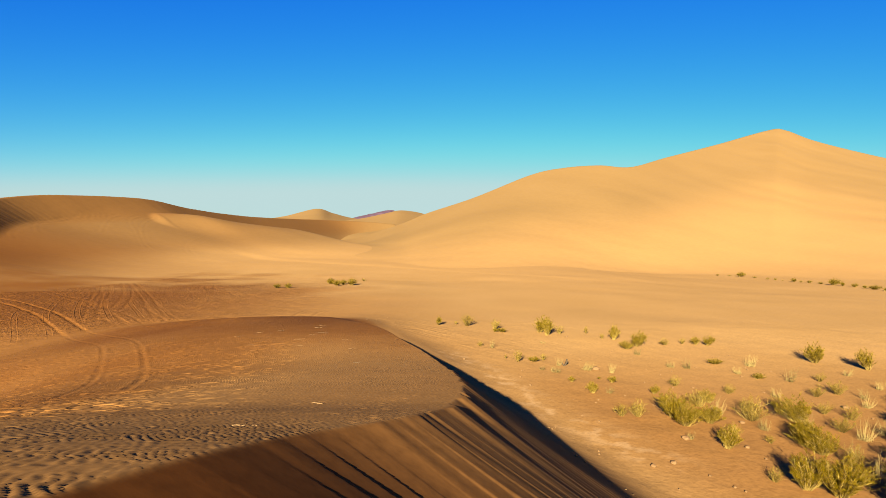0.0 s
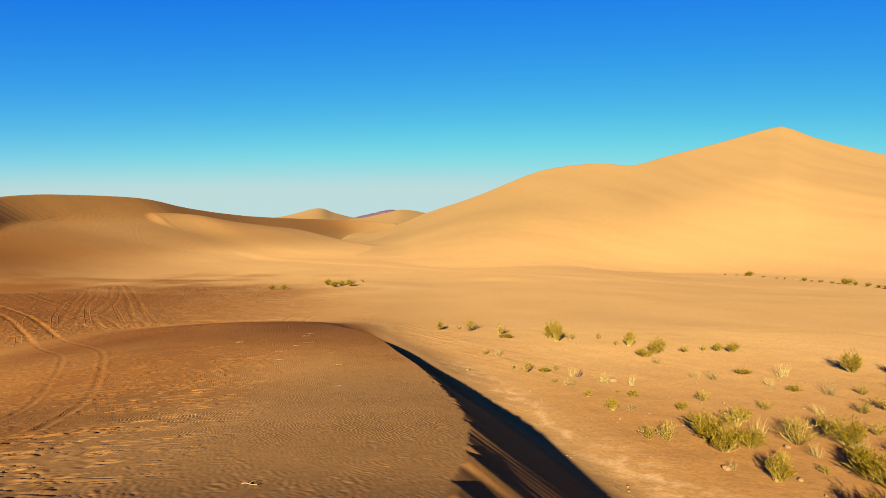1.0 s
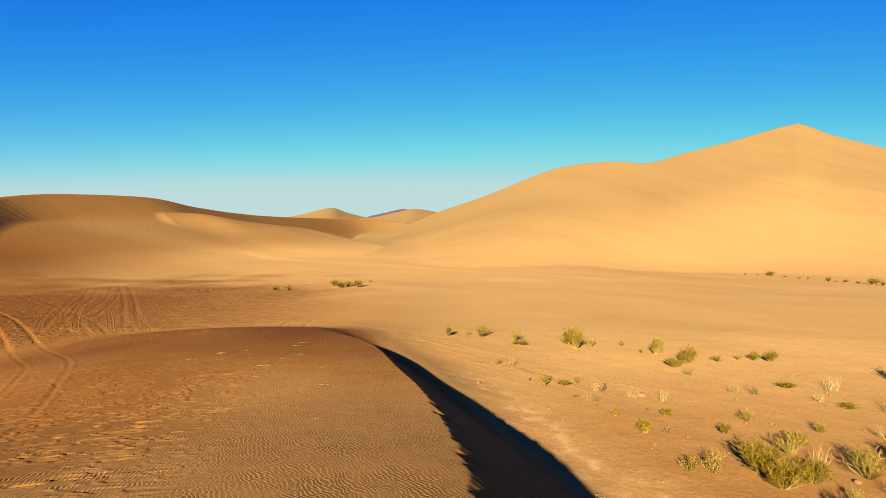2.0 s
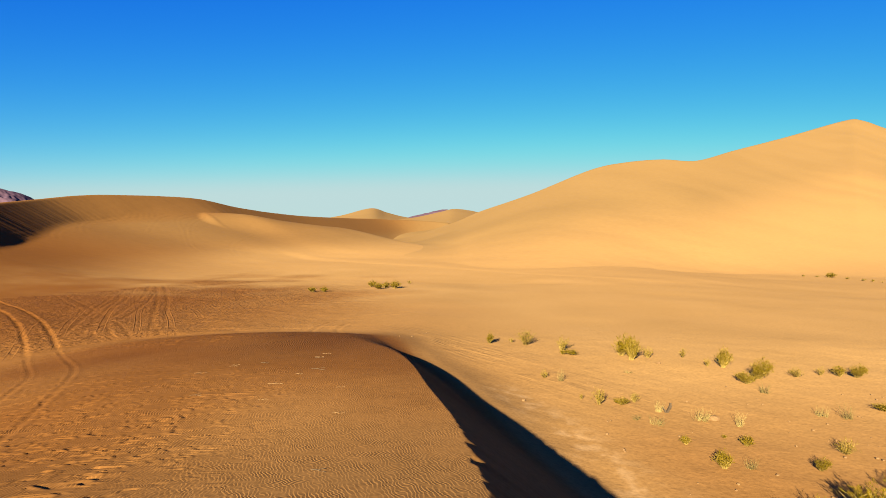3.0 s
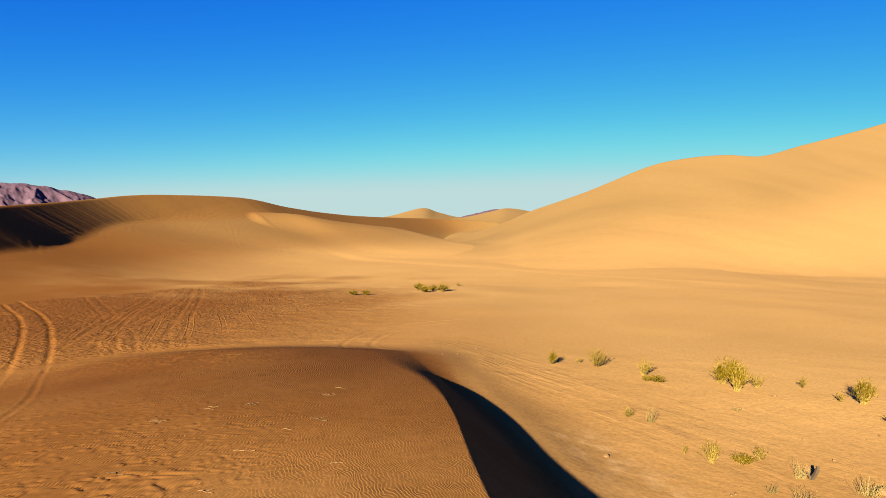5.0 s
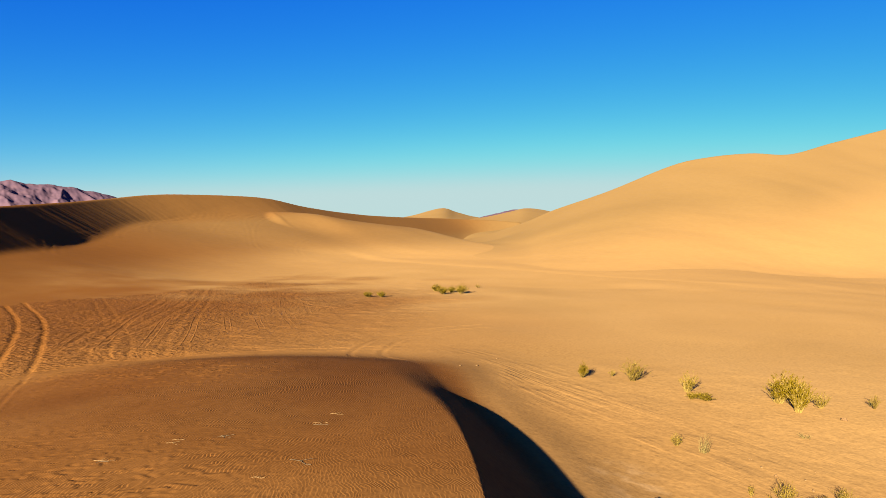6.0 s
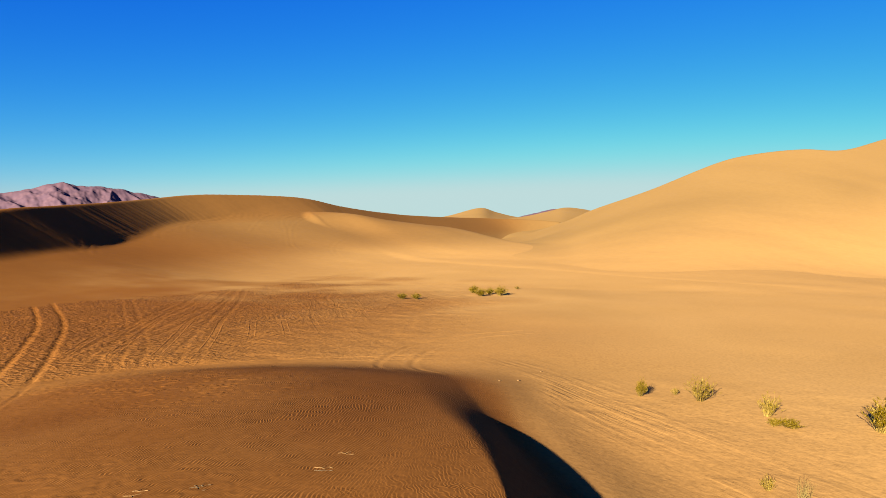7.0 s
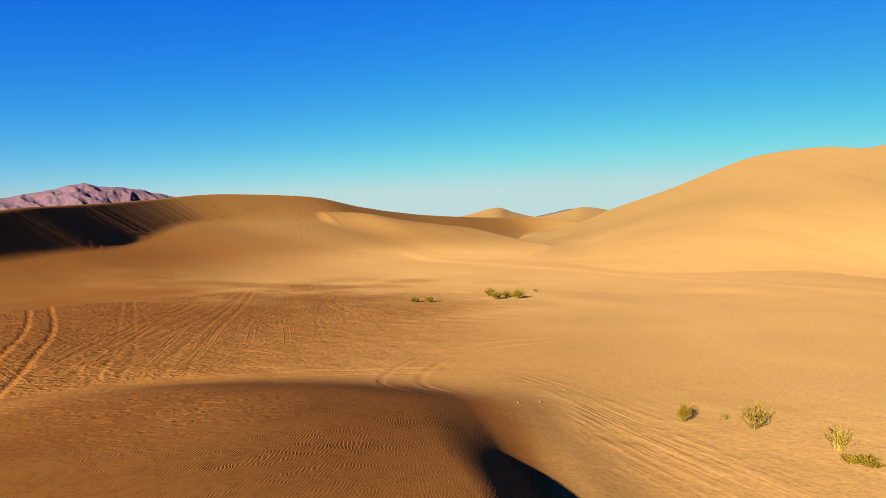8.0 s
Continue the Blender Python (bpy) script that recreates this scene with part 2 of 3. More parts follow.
def near_parts(x, y):
    """Foreground dune: top, slip face, distance from the brink."""
    d, along = nearest(x, y, BRINK)
    zb = np.interp(along, np.linspace(0, 1, len(BRINK)), BRINK[:, 2])
    ridge = soft_interp(y, [(-14, 5.6), (-6, 5.5), (0, 5.25), (2.9, 4.84), (5.3, 4.33), (6.7, 4.04), (8.6, 3.63), (10.8, 3.27), (13.8, 2.82), (19, 2.12), (23.7, 1.72), (30, 1.24), (34, 0.9), (40, 0.25), (44, -0.45), (50, -1.6), (60, -3.2)])
    bx = np.interp(y, BRINK[:, 1], BRINK[:, 0])
    dx = np.clip(bx - x, 0, 40)
    top = ridge - (0.0066 + 0.0028 * step(28, 18, y)) * dx ** 2 + 0.006 * np.clip(dx - 13, 0, 40) ** 2
    zb = zb + step(24, 17, BRINK_Y(along)) * np.exp(-np.clip(d, 0, 50) / 0.9) * (0.12 + 0.88 * step(4.5, 9, BRINK_Y(along))) * (0.04 * vnoise(BRINK_Y(along), d * 0.12, 0.5, 70) + 0.03 * vnoise(BRINK_Y(along), d * 0.1, 0.22, 71))
    slip = zb - (0.38 + 0.34 * step(0, 12, BRINK_Y(along)) - 0.3 * step(33, 45, BRINK_Y(along))) * d + 0.012 * np.clip(d, 0, 9) ** 2
    return top, slip, d


def near_dune(x, y):
    top, slip, d = near_parts(x, y)
    k = 0.015 + 1.7 * step(29, 47, y)
    return smooth_min(top, slip + k * 0.25, k), d


def ripples(x, y):
    """Wind ripples, with crests that bend round the dune: phase and height."""
    u = 0.94 * x + 0.35 * y - 0.028 * np.clip(8 - y, 0, 4) ** 2 - 0.004 * (x + 0.5) * (y - 7) + 0.005 * np.clip(y - 7, -9, 9) ** 2
    u = u + 0.036 * vnoise(x, y, 0.14, 10) + 0.075 * vnoise(x, y, 0.4, 11) + 0.14 * vnoise(x, y, 1.5, 12) + 0.26 * vnoise(x, y, 5, 13) + 0.02 * vnoise(x, y, 0.08, 9)
    f = 2 * math.pi * u * 16.5
    return f, (0.0034 + 0.0026 * step(10, 5, y)) * (0.75 + 0.45 * vnoise(x, y, 0.4, 14))


def long_ripples(x, y):
    """The straighter ripples on the dune's broad back: phase, height, and their share of the surface."""
    u = 0.99 * x + 0.02 * y - 0.002 * (x + 3) * (y - 25)
    u = u + 0.028 * vnoise(x, y, 0.2, 15) + 0.06 * vnoise(x, y, 0.6, 16) + 0.14 * vnoise(x, y, 2, 17) + 0.3 * vnoise(x, y, 6, 18)
    share = step(-2.5, -6.0, x + 0.09 * (y - 20) + 0.8 * vnoise(x, y, 2.2, 19))
    return 2 * math.pi * u * 16.0, 0.0046 * (0.85 + 0.25 * vnoise(x, y, 0.8, 20)), share


def coarse(x, y):
    """Where the ripples are relief of the material: past the near part of the dune."""
    return np.maximum(step(9, 13, y), step(-7, -10, x))


def dune_top(x, y, rise, d):
    over = 4.0 * step(25, 33, y)
    return step(-0.25, 0.15, rise) * step(0.03 + over, -0.03, d)


def scoured(x, y):
    """Where the wind has broken the dune's top into small scarps."""
    side = step(-1.8, -5.5, x + 0.10 * (y - 12) + 0.45 * np.clip(9 - y, 0, 9)) * step(30, 20, y + 0.3 * x)
    rim = 1.3 * np.exp(-((y + 0.28 * (x + 17) - 38.5) / 3.2) ** 2) * step(-8, -13, x)
    return np.maximum(side, rim) * step(-0.6, 0.0, vnoise(x, y, 2.4, 31) + 0.45)


def scarps(x, y):
    """Short broken scarps, each a slow rise and a sudden fall away from the sun."""
    p = (0.45 * x + 0.89 * y) / 0.40 + 1.5 * vnoise(x, y, 0.26, 32) + 1.0 * vnoise(x, y, 1.1, 33)
    s = p - np.floor(p)
    saw = np.where(s < 0.84, s / 0.84, (1 - s) / 0.16)
    return (saw - 0.5) * step(-0.35, 0.2, vnoise(0.8 * x - 0.4 * y, y, 0.26, 34) + 0.6 * vnoise(x, y, 0.13, 35))


def wheel_track(x, y, line, depth, width, gauge=0.85):
    """Two wheel grooves with raised rims along a line."""
    z = np.zeros(x.shape)
    box = (x > line[:, 0].min() - 2) & (x < line[:, 0].max() + 2) & (y > line[:, 1].min() - 2) & (y < line[:, 1].max() + 2)
    if not box.any():
        return z
    d, along = nearest(x[box], y[box], line)
    e = np.abs(np.abs(d) - gauge / 2) / width
    fade = step(0, 0.06, along) * step(1, 0.94, along)
    z[box] = depth * fade * (-np.exp(-(e / 0.55) ** 2) + 0.75 * np.exp(-((e - 1.15) / 0.4) ** 2)) * (0.8 + 0.4 * vnoise(x[box], y[box], 0.6, 21))
    return z


TRACKS = [(curve(p, n), depth, width, gauge) for p, n, depth, width, gauge in (
    ([(-57, 73.5), (-44, 62), (-33.6, 52.4), (-26, 44), (-18.7, 34.8), (-15, 30), (-12.2, 25), (-8.5, 17), (-6, 10)], 40, 0.034, 0.14, 1.35),
    ([(-48.5, 98.5), (-37.4, 79.6), (-28, 62), (-23.4, 52.7), (-17.8, 43.5)], 24, 0.011, 0.15, 0.85),
    ([(-53, 103), (-35, 68), (-28, 53.4), (-20.7, 42)], 20, 0.011, 0.15, 0.85),
    ([(-62, 92), (-44, 71), (-30, 55), (-22, 45.5), (-16, 36)], 20, 0.010, 0.14, 0.85),
    ([(-50, 48), (-38, 54), (-30, 62), (-24, 74), (-21, 88)], 20, 0.010, 0.14, 0.85),
    ([(-22, 39), (-17.4, 43.2), (-13, 46), (-8, 48)], 20, 0.016, 0.17, 1.0),
    ([(-5, 57), (-8.2, 54), (-9.7, 50.7), (-9.9, 47.4), (-9.5, 45.3), (-8.7, 43.8), (-7.4, 42.4)], 26, 0.035, 0.18, 1.4),
    ([(-28.3, 80), (-26.5, 75), (-23.5, 69.8), (-20.7, 66.6), (-14.7, 63.4)], 20, 0.014, 0.16, 0.85),
    ([(-23.4, 43.4), (-27.2, 51.0), (-30.7, 58.0), (-35.7, 68.0)], 20, 0.013, 0.15, 0.85),
    ([(-23.6, 44.8), (-26.6, 54.1), (-32.2, 67.0), (-43.6, 90.0)], 20, 0.013, 0.15, 0.85),
    ([(-20.1, 46.5), (-24.3, 54.8), (-32.0, 69.4), (-46.0, 94.7)], 20, 0.013, 0.15, 0.85),
    ([(-18.9, 46.8), (-19.0, 49.6), (-19.1, 53.9)], 20, 0.013, 0.15, 0.85),
)]


def ground_height(x, y):
    """The whole near terrain, with its relief, and how far the dune stands over the flats."""
    near = (y < 90) & (x > -70) & (x < 22)
    base = base_height(x, y)
    dune, d = np.full(x.shape, -9.0), np.full(x.shape, -30.0)
    if near.any():
        dune[near], d[near] = near_dune(x[near], y[near])
    z = smooth_max(dune, base, 0.3 + (0.5 + 1.1 * step(24, 31, y) * step(45, 37, y)) * step(0, 3, d))
    rise = dune - base
    top = dune_top(x, y, rise, d)
    on = top > 0.001
    if on.any():
        px, py = x[on], y[on]
        rough = scoured(px, py)
        f, a = ripples(px, py)
        z[on] += top[on] * (np.sin(f + 0.55 * np.sin(f)) * a * (1 - np.minimum(0.45 * rough, 0.6)) * (1 - coarse(px, py)) + 0.032 * rough * scarps(px, py))
    flats = 1 - step(-0.3, 0.1, rise)
    left = step(-6, -14, x) * step(100, 80, y)
    z = z + flats * left * 0.022 * fbm(x, y, 1.1, 3, 50)
    right = step(-4, 3, x + 0.1 * (y - 30)) * step(52, 42, y - 0.1 * x)
    u, v = 0.66 * x - 0.75 * y, 0.75 * x + 0.66 * y
    z = z + flats * right * (0.003 * fbm(u / 4, v, 0.4, 3, 60) + 0.012 * fbm(x, y, 1.6, 3, 64))
    for line, depth, width, gauge in TRACKS:
        z = z + wheel_track(x, y, line, depth, width, gauge) * (1 - 0.7 * step(-0.1, 0.25, rise))
    return z, rise


LEFT_CREST = curve([(-56, 44, 2.0), (-66, 60, 3.8), (-73, 76, 5.2), (-78.3, 87.8, 6.25), (-81.4, 95.1, 6.9), (-86.2, 107, 7.6), (-92.5, 125.3, 8.75), (-96.6, 140.8, 9.85), (-97.2, 153, 10.95), (-95.3, 166, 11.65), (-88.9, 196, 12.2),
                    (-84.3, 218, 10.25), (-79.9, 252, 8.64), (-75.3, 281, 8.18), (-67, 330, 8.2), (-58, 358, 8.1), (-42, 380, 8.0), (-22, 398, 6.5)], 80)
# a side ridge off the long dune: its bend and the height of its top along it
SPUR_BEND = [(-14, 2.0), (2.3, -0.4), (6.0, -2.1), (12.3, -3.6), (19.2, -3.5), (28.3, -3.2), (43.6, -0.9), (55.0, -0.1), (75, 0.5)]
SPUR_TOP = curve([(-14, 4.5), (0, 6.4), (7, 7.3), (18, 7.15), (30, 5.5), (42, 4.3), (50, 3.6), (55, 2.0), (63, -2.5), (75, -6)], 90)
LEFT_TRACKS = [curve(p, 16) for p in (
    [(-68.8, 92.6), (-74.8, 99.3), (-77.7, 104.2)],
    [(-68.6, 93.8), (-74.6, 100.8), (-78.8, 108.2), (-80.3, 113), (-82.5, 121.6)],
    [(-78.1, 119), (-82.7, 125.2), (-86.3, 134.4), (-88.2, 142.9), (-87.9, 157.8), (-85.3, 170.4)],
    [(-90.9, 145.6), (-88.5, 144.4), (-85.7, 144.9)],
    [(-77.5, 147.8), (-84, 163.8), (-85, 172.4)],
    [(-60.4, 138.6), (-67.4, 148.5), (-76.6, 166.5), (-79.9, 178.7), (-78.5, 187.2)],
    [(-62.9, 138.9), (-73.4, 157.3), (-81.4, 170.5), (-82.5, 178.5)],
    [(-52, 137.5), (-57.5, 147.6), (-61.5, 159.1), (-64.3, 179.2)],
    [(-81.1, 131.2), (-86.1, 138.5), (-89, 145.1)],
)]


def left_dune_height(x, y, tracks=True):
    """The long dune: a slip face below its crest, an apron below that, a gentle back."""
    d, along = nearest(x, y, LEFT_CREST)
    zc = np.interp(along, np.linspace(0, 1, len(LEFT_CREST)), LEFT_CREST[:, 2])
    floor = base_height(x, y)
    front = np.clip(d, 0, None)
    total, weight = np.zeros(x.shape), np.zeros(x.shape)
    for cx, cy, cz in LEFT_CREST[::2]:
        w = np.exp(-(np.hypot(x - cx, y - cy) - np.abs(d)) / (1.5 + 0.2 * np.abs(d)))
        total, weight = total + w * cz, weight + w
    zs = total / weight
    share = (0.6 + 0.14 * step(100, 138, y)) * (1 - step(196, 232, y))
    apron = floor + (zs - floor) * share * np.exp(-(front / (2.6 * (zs - floor) + 1)) ** 1.3)
    slide = along * 380 - 0.35 * front
    flutes = (0.02 * vnoise(slide, front * 0.05, 1.6, 6) + 0.02 * vnoise(slide, front * 0.05, 0.7, 7)) * (0.35 + 0.65 * step(96, 112, y))
    face = smooth_max(zc - 0.58 * front + flutes * step(0, 1.5, front) * (1 - 0.8 * step(130, 165, y)), apron, 0.4 + 2.6 * step(150, 185, y))
    z = np.where(d > 0, face, zc + 0.12 * d) + 0.06 * vnoise(x, y, 14, 1) + 0.25 * vnoise(x, y, 45, 2) - 1.05 + 0.3 * np.exp(-front / 8)
    p, q = (x + 84) * 0.65 + (y - 182) * 0.76, (x + 84) * 0.76 - (y - 182) * 0.65
    q = q - soft_interp(p, SPUR_BEND)
    top = np.interp(p, SPUR_TOP[:, 0], SPUR_TOP[:, 1])
    low, grown = floor - 0.5, step(-22, 40, p)
    spur = np.where(q > 0, low + (top - low) * (0.5 * np.exp(-(q / (3 + 21 * grown)) ** 1.8) + 0.5 * np.exp(-(q / (5 + 50 * grown)) ** 2)), top + 0.5 * q - 0.6 * q * np.exp(q / 1.5))
    spur = spur - 9 * (1 - step(-16, 5, p) * step(74, 62, p))
    z = smooth_max(z, spur, 0.7 + 1.8 * step(0, 7, q))
    end = step(0, 0.02, along) * step(1, 0.98, along)
    z = np.where(end < 1, np.minimum(z, floor + (z - floor) * end - 0.3 * (1 - end)), z)
    if tracks:
        for line in LEFT_TRACKS:
            z = z + wheel_track(x, y, line, 0.05, 0.3, 1.2)
    return z, floor
# ---- end of terrain shape ----


# ---- large structure ----
def grid_mesh(name, x, y, z, mat, keep=None, **shares):
    """A sheet from rows of vertices; keep: which of its faces exist."""
    rows, cols = z.shape
    idx = np.arange(rows * cols).reshape(rows, cols)
    q = np.stack([idx[:-1, :-1], idx[:-1, 1:], idx[1:, 1:], idx[1:, :-1]], -1)
    q = q[keep] if keep is not None else q.reshape(-1, 4)
    used = np.zeros(rows * cols, bool)
    used[q.ravel()] = True
    renum = np.cumsum(used) - 1
    q = renum[q]
    co = np.stack([x, y, z], -1).reshape(-1, 3)[used]
    me = bpy.data.meshes.new(name)
    me.vertices.add(len(co))
    me.vertices.foreach_set("co", co.ravel().astype(np.float32))
    me.loops.add(q.size)
    me.loops.foreach_set("vertex_index", q.ravel().astype(np.int32))
    me.polygons.add(len(q))
    me.polygons.foreach_set("loop_start", np.arange(0, q.size, 4, dtype=np.int32))
    me.polygons.foreach_set("use_smooth", np.ones(len(q), bool))
    me.update()
    me.validate()
    me.materials.append(mat)
    for key, value in shares.items():
        me.attributes.new(key, "FLOAT", "POINT").data.foreach_set("value", value.ravel()[used].astype(np.float32))
    return new(name, me)


def spread(stops, far, grow=1.1):
    """Steps along an axis: (from, to, step) in turn, then growing steps out to +-far."""
    inner = np.concatenate([np.arange(a, b - s * 0.5, s) for a, b, s in stops] + [[stops[-1][1]]])
    up, d = [inner[-1]], stops[-1][2]
    while up[-1] < far:
        d *= grow
        up.append(up[-1] + d)
    down, d = [inner[0]], stops[0][2]
    while down[-1] > -far:
        d *= grow
        down.append(down[-1] - d)
    return np.concatenate([down[:0:-1], inner, up[1:]])


def corner_all(m):
    return m[:-1, :-1] & m[:-1, 1:] & m[1:, 1:] & m[1:, :-1]


def corner_any(m):
    return m[:-1, :-1] | m[:-1, 1:] | m[1:, 1:] | m[1:, :-1]


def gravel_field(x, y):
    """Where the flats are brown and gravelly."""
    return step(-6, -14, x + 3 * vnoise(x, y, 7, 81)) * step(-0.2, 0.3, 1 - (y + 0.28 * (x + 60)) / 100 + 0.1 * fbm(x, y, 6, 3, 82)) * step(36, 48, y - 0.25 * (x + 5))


def brown(x, y, rise, brown_share):
    """Share of brown sand: the gravelly flats, the foreground dune, the long dune's apron with its painted shade, and
    the ground among the near shrubs.
    """
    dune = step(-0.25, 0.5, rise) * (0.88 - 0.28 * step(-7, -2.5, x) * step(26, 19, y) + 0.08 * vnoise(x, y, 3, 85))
    # brown for the shade of grazing light on the long dune's apron
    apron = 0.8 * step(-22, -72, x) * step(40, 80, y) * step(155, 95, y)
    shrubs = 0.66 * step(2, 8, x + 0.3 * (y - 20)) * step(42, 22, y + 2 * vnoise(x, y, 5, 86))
    flats = brown_share * (0.72 + 0.28 * step(-12, -34, x))
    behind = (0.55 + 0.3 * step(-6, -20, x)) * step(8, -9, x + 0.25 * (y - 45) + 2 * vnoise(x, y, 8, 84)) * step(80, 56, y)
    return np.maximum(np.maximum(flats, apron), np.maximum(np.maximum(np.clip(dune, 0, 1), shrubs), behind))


def shade_and_dark_sand(x, y, rise, brown_share):
    """Share of dark brown: shade painted on the foreground dune's slip face and low end, dark sand on its scoured side
    and the driven flats.
    """
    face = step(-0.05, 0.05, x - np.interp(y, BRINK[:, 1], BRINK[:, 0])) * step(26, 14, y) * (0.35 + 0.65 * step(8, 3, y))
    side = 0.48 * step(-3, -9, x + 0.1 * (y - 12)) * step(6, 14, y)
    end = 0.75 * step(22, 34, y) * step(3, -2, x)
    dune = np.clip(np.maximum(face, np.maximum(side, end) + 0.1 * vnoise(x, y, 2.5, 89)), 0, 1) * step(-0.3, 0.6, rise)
    return np.maximum(dune, 0.6 * brown_share * step(-8, -30, x))


def trodden(x, y, rise):
    """How rough the surface is: the driven flats and the shrub flats, not the blown sand."""
    flats = 1 - step(-0.35, 0.0, rise)
    left = gravel_field(x, y) * (0.35 + 0.65 * step(-13, -24, x + 4 * vnoise(x, y, 6, 88)))
    right = 0.12 * step(-4, 2, x + 0.25 * (y - 30)) * step(47, 41, y - 0.12 * x + 2 * vnoise(x, y, 6, 87)) * step(45, 30, x)
    wheels = np.zeros(x.shape)
    for line, depth, width, gauge in TRACKS:
        box = (x > line[:, 0].min() - 2) & (x < line[:, 0].max() + 2) & (y > line[:, 1].min() - 2) & (y < line[:, 1].max() + 2)
        if box.any():
            d, along = nearest(x[box], y[box], line)
            wheels[box] = np.maximum(wheels[box], np.exp(-((np.abs(d) - gauge / 2) / 0.12) ** 2) * min(1, depth / 0.03))
    return flats * np.maximum(left, right) * (1 - 0.8 * wheels)


RUTS = curve([(-8, 50), (-6.2, 47.3), (-3.8, 44), (-0.6, 40.4), (2.6, 36.8), (6, 33), (9.5, 29)], 14)


def rut_field(x, y, rise):
    """The band of old straight ruts that crosses the flat beside the foreground dune."""
    z = np.zeros(x.shape)
    box = (x > -14) & (x < 16) & (y > 22) & (y < 54)
    d, along = nearest(x[box], y[box], RUTS)
    patch = step(-0.45, 0.35, vnoise(x[box], y[box], 1.7, 91) + 0.5 * vnoise(x[box], y[box], 0.6, 92))
    z[box] = np.exp(-(d / 2.1) ** 2) * (0.35 + 0.65 * patch) * step(0, 0.4, along) * step(1, 0.75, along) * step(-0.05, -0.4, rise[box])
    return z


CRUST = curve([(0.6, 33), (2.4, 28.5), (3.5, 25.2), (4.8, 22), (6.4, 19)], 12)


def crust_field(x, y):
    """Pale broken crust along the foot of the foreground dune."""
    z = np.zeros(x.shape)
    box = (x > -3) & (x < 12) & (y > 15) & (y < 38)
    d, along = nearest(x[box], y[box], CRUST)
    z[box] = np.exp(-(d / 0.8) ** 2) * step(0.0, 0.6, fbm(x[box], y[box], 0.45, 4, 90) + 0.1) * 0.5
    return z


X0, X1, Y0, Y1 = -24.0, 9.0, -12.0, 52.0
gx, gy = np.meshgrid(spread([(-130, -62, 1.2), (-62, -24, 0.17), (-24, 1.5, 0.16), (1.5, 22, 0.13), (22, 40, 0.25)], 4200), spread([(-4, 11, 0.3), (11, 46, 0.14), (46, 60, 0.15), (60, 100, 0.2), (100, 340, 2.5)], 4200))
gz, rise = ground_height(gx, gy)
inside = (rise > 0.06) & (gx > X0 + 0.6) & (gx < X1 - 0.6) & (gy > Y0 + 0.6) & (gy < Y1 - 0.6)
brown_share = gravel_field(gx, gy)
tagged(grid_mesh("ground", gx, gy, gz, FLAT, ~corner_all(inside), brown_share=brown(gx, gy, rise, brown_share), crust=crust_field(gx, gy), trodden=trodden(gx, gy, rise), driven=brown_share * (1 - step(-0.35, 0.0, rise)) * step(-12, -22, gx), shade_and_dark_sand=shade_and_dark_sand(gx, gy, rise, brown_share), ruts=rut_field(gx, gy, rise)), "flat tan desert sand crossed by wheel tracks", "sand flat", kind="structure")

dx, dy = np.meshgrid(np.concatenate([np.arange(X0, -17, 0.075), np.arange(-17, -12, 0.055), np.arange(-12, -9, 0.045), np.arange(-9, -3.5, 0.035), np.arange(-3.5, 0.7, 0.022), np.arange(0.7, X1, 0.09)]), np.concatenate([np.arange(Y0, 0.8, 0.15), np.arange(0.8, 10, 0.022), np.arange(10, 20, 0.032), np.arange(20, 42, 0.045), np.arange(42, 43.5, 0.08), np.arange(43.5, Y1, 0.15)]))
dz, rise = ground_height(dx, dy)
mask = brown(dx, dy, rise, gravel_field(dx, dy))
f, a = ripples(dx, dy)
f2, a2, long = long_ripples(dx, dy)
cover = coarse(dx, dy) * dune_top(dx, dy, rise, dx - np.interp(dy, BRINK[:, 1], BRINK[:, 0])) * (1 - np.minimum(0.45 * scoured(dx, dy), 0.6))
a, a2 = 0.55 * a * cover * (1 - long), a2 * cover * long
edge = np.minimum(np.minimum(dx - X0, X1 - dx), np.minimum(dy - Y0, Y1 - dy))
dz = dz - 0.05 * (1 - step(-0.2, 0.04, rise)) - 0.05 * (1 - step(0.1, 0.6, edge))
tagged(grid_mesh("dune_foreground", dx, dy, dz, FLAT, corner_any(rise > -0.22), brown_share=mask, crust=crust_field(dx, dy), trodden=trodden(dx, dy, rise), ruts=rut_field(dx, dy, rise), shade_and_dark_sand=shade_and_dark_sand(dx, dy, rise, gravel_field(dx, dy)), phase=f, ripple=a, long_phase=f2, long_ripple=a2), "rippled brown sand dune with a sharp brink", "sand dune", kind="structure")


lx, ly = np.meshgrid(np.concatenate([np.arange(-190, -125, 2.0), np.arange(-125, -36, 0.42), np.arange(-36, 30, 1.6)]), np.concatenate([np.arange(30, 86, 1.3), np.arange(86, 190, 0.42), np.arange(190, 262, 0.8), np.arange(262, 480, 1.6)]))
lz, floor = left_dune_height(lx, ly)
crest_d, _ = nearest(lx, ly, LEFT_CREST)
# shade of the crest face and near end, painted as brown
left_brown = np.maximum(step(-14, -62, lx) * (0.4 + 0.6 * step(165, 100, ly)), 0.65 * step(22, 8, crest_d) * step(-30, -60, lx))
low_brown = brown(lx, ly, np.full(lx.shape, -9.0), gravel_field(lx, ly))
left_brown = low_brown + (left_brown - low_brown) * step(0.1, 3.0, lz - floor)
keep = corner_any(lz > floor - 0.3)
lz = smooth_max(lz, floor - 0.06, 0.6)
tagged(grid_mesh("dune_left", lx, ly, lz, FAR_SAND, keep, brown_share=left_brown, pale=1 - step(0.3, 4.5, lz - floor)), "long tan dune with a shaded slip face", "sand dune", kind="structure")


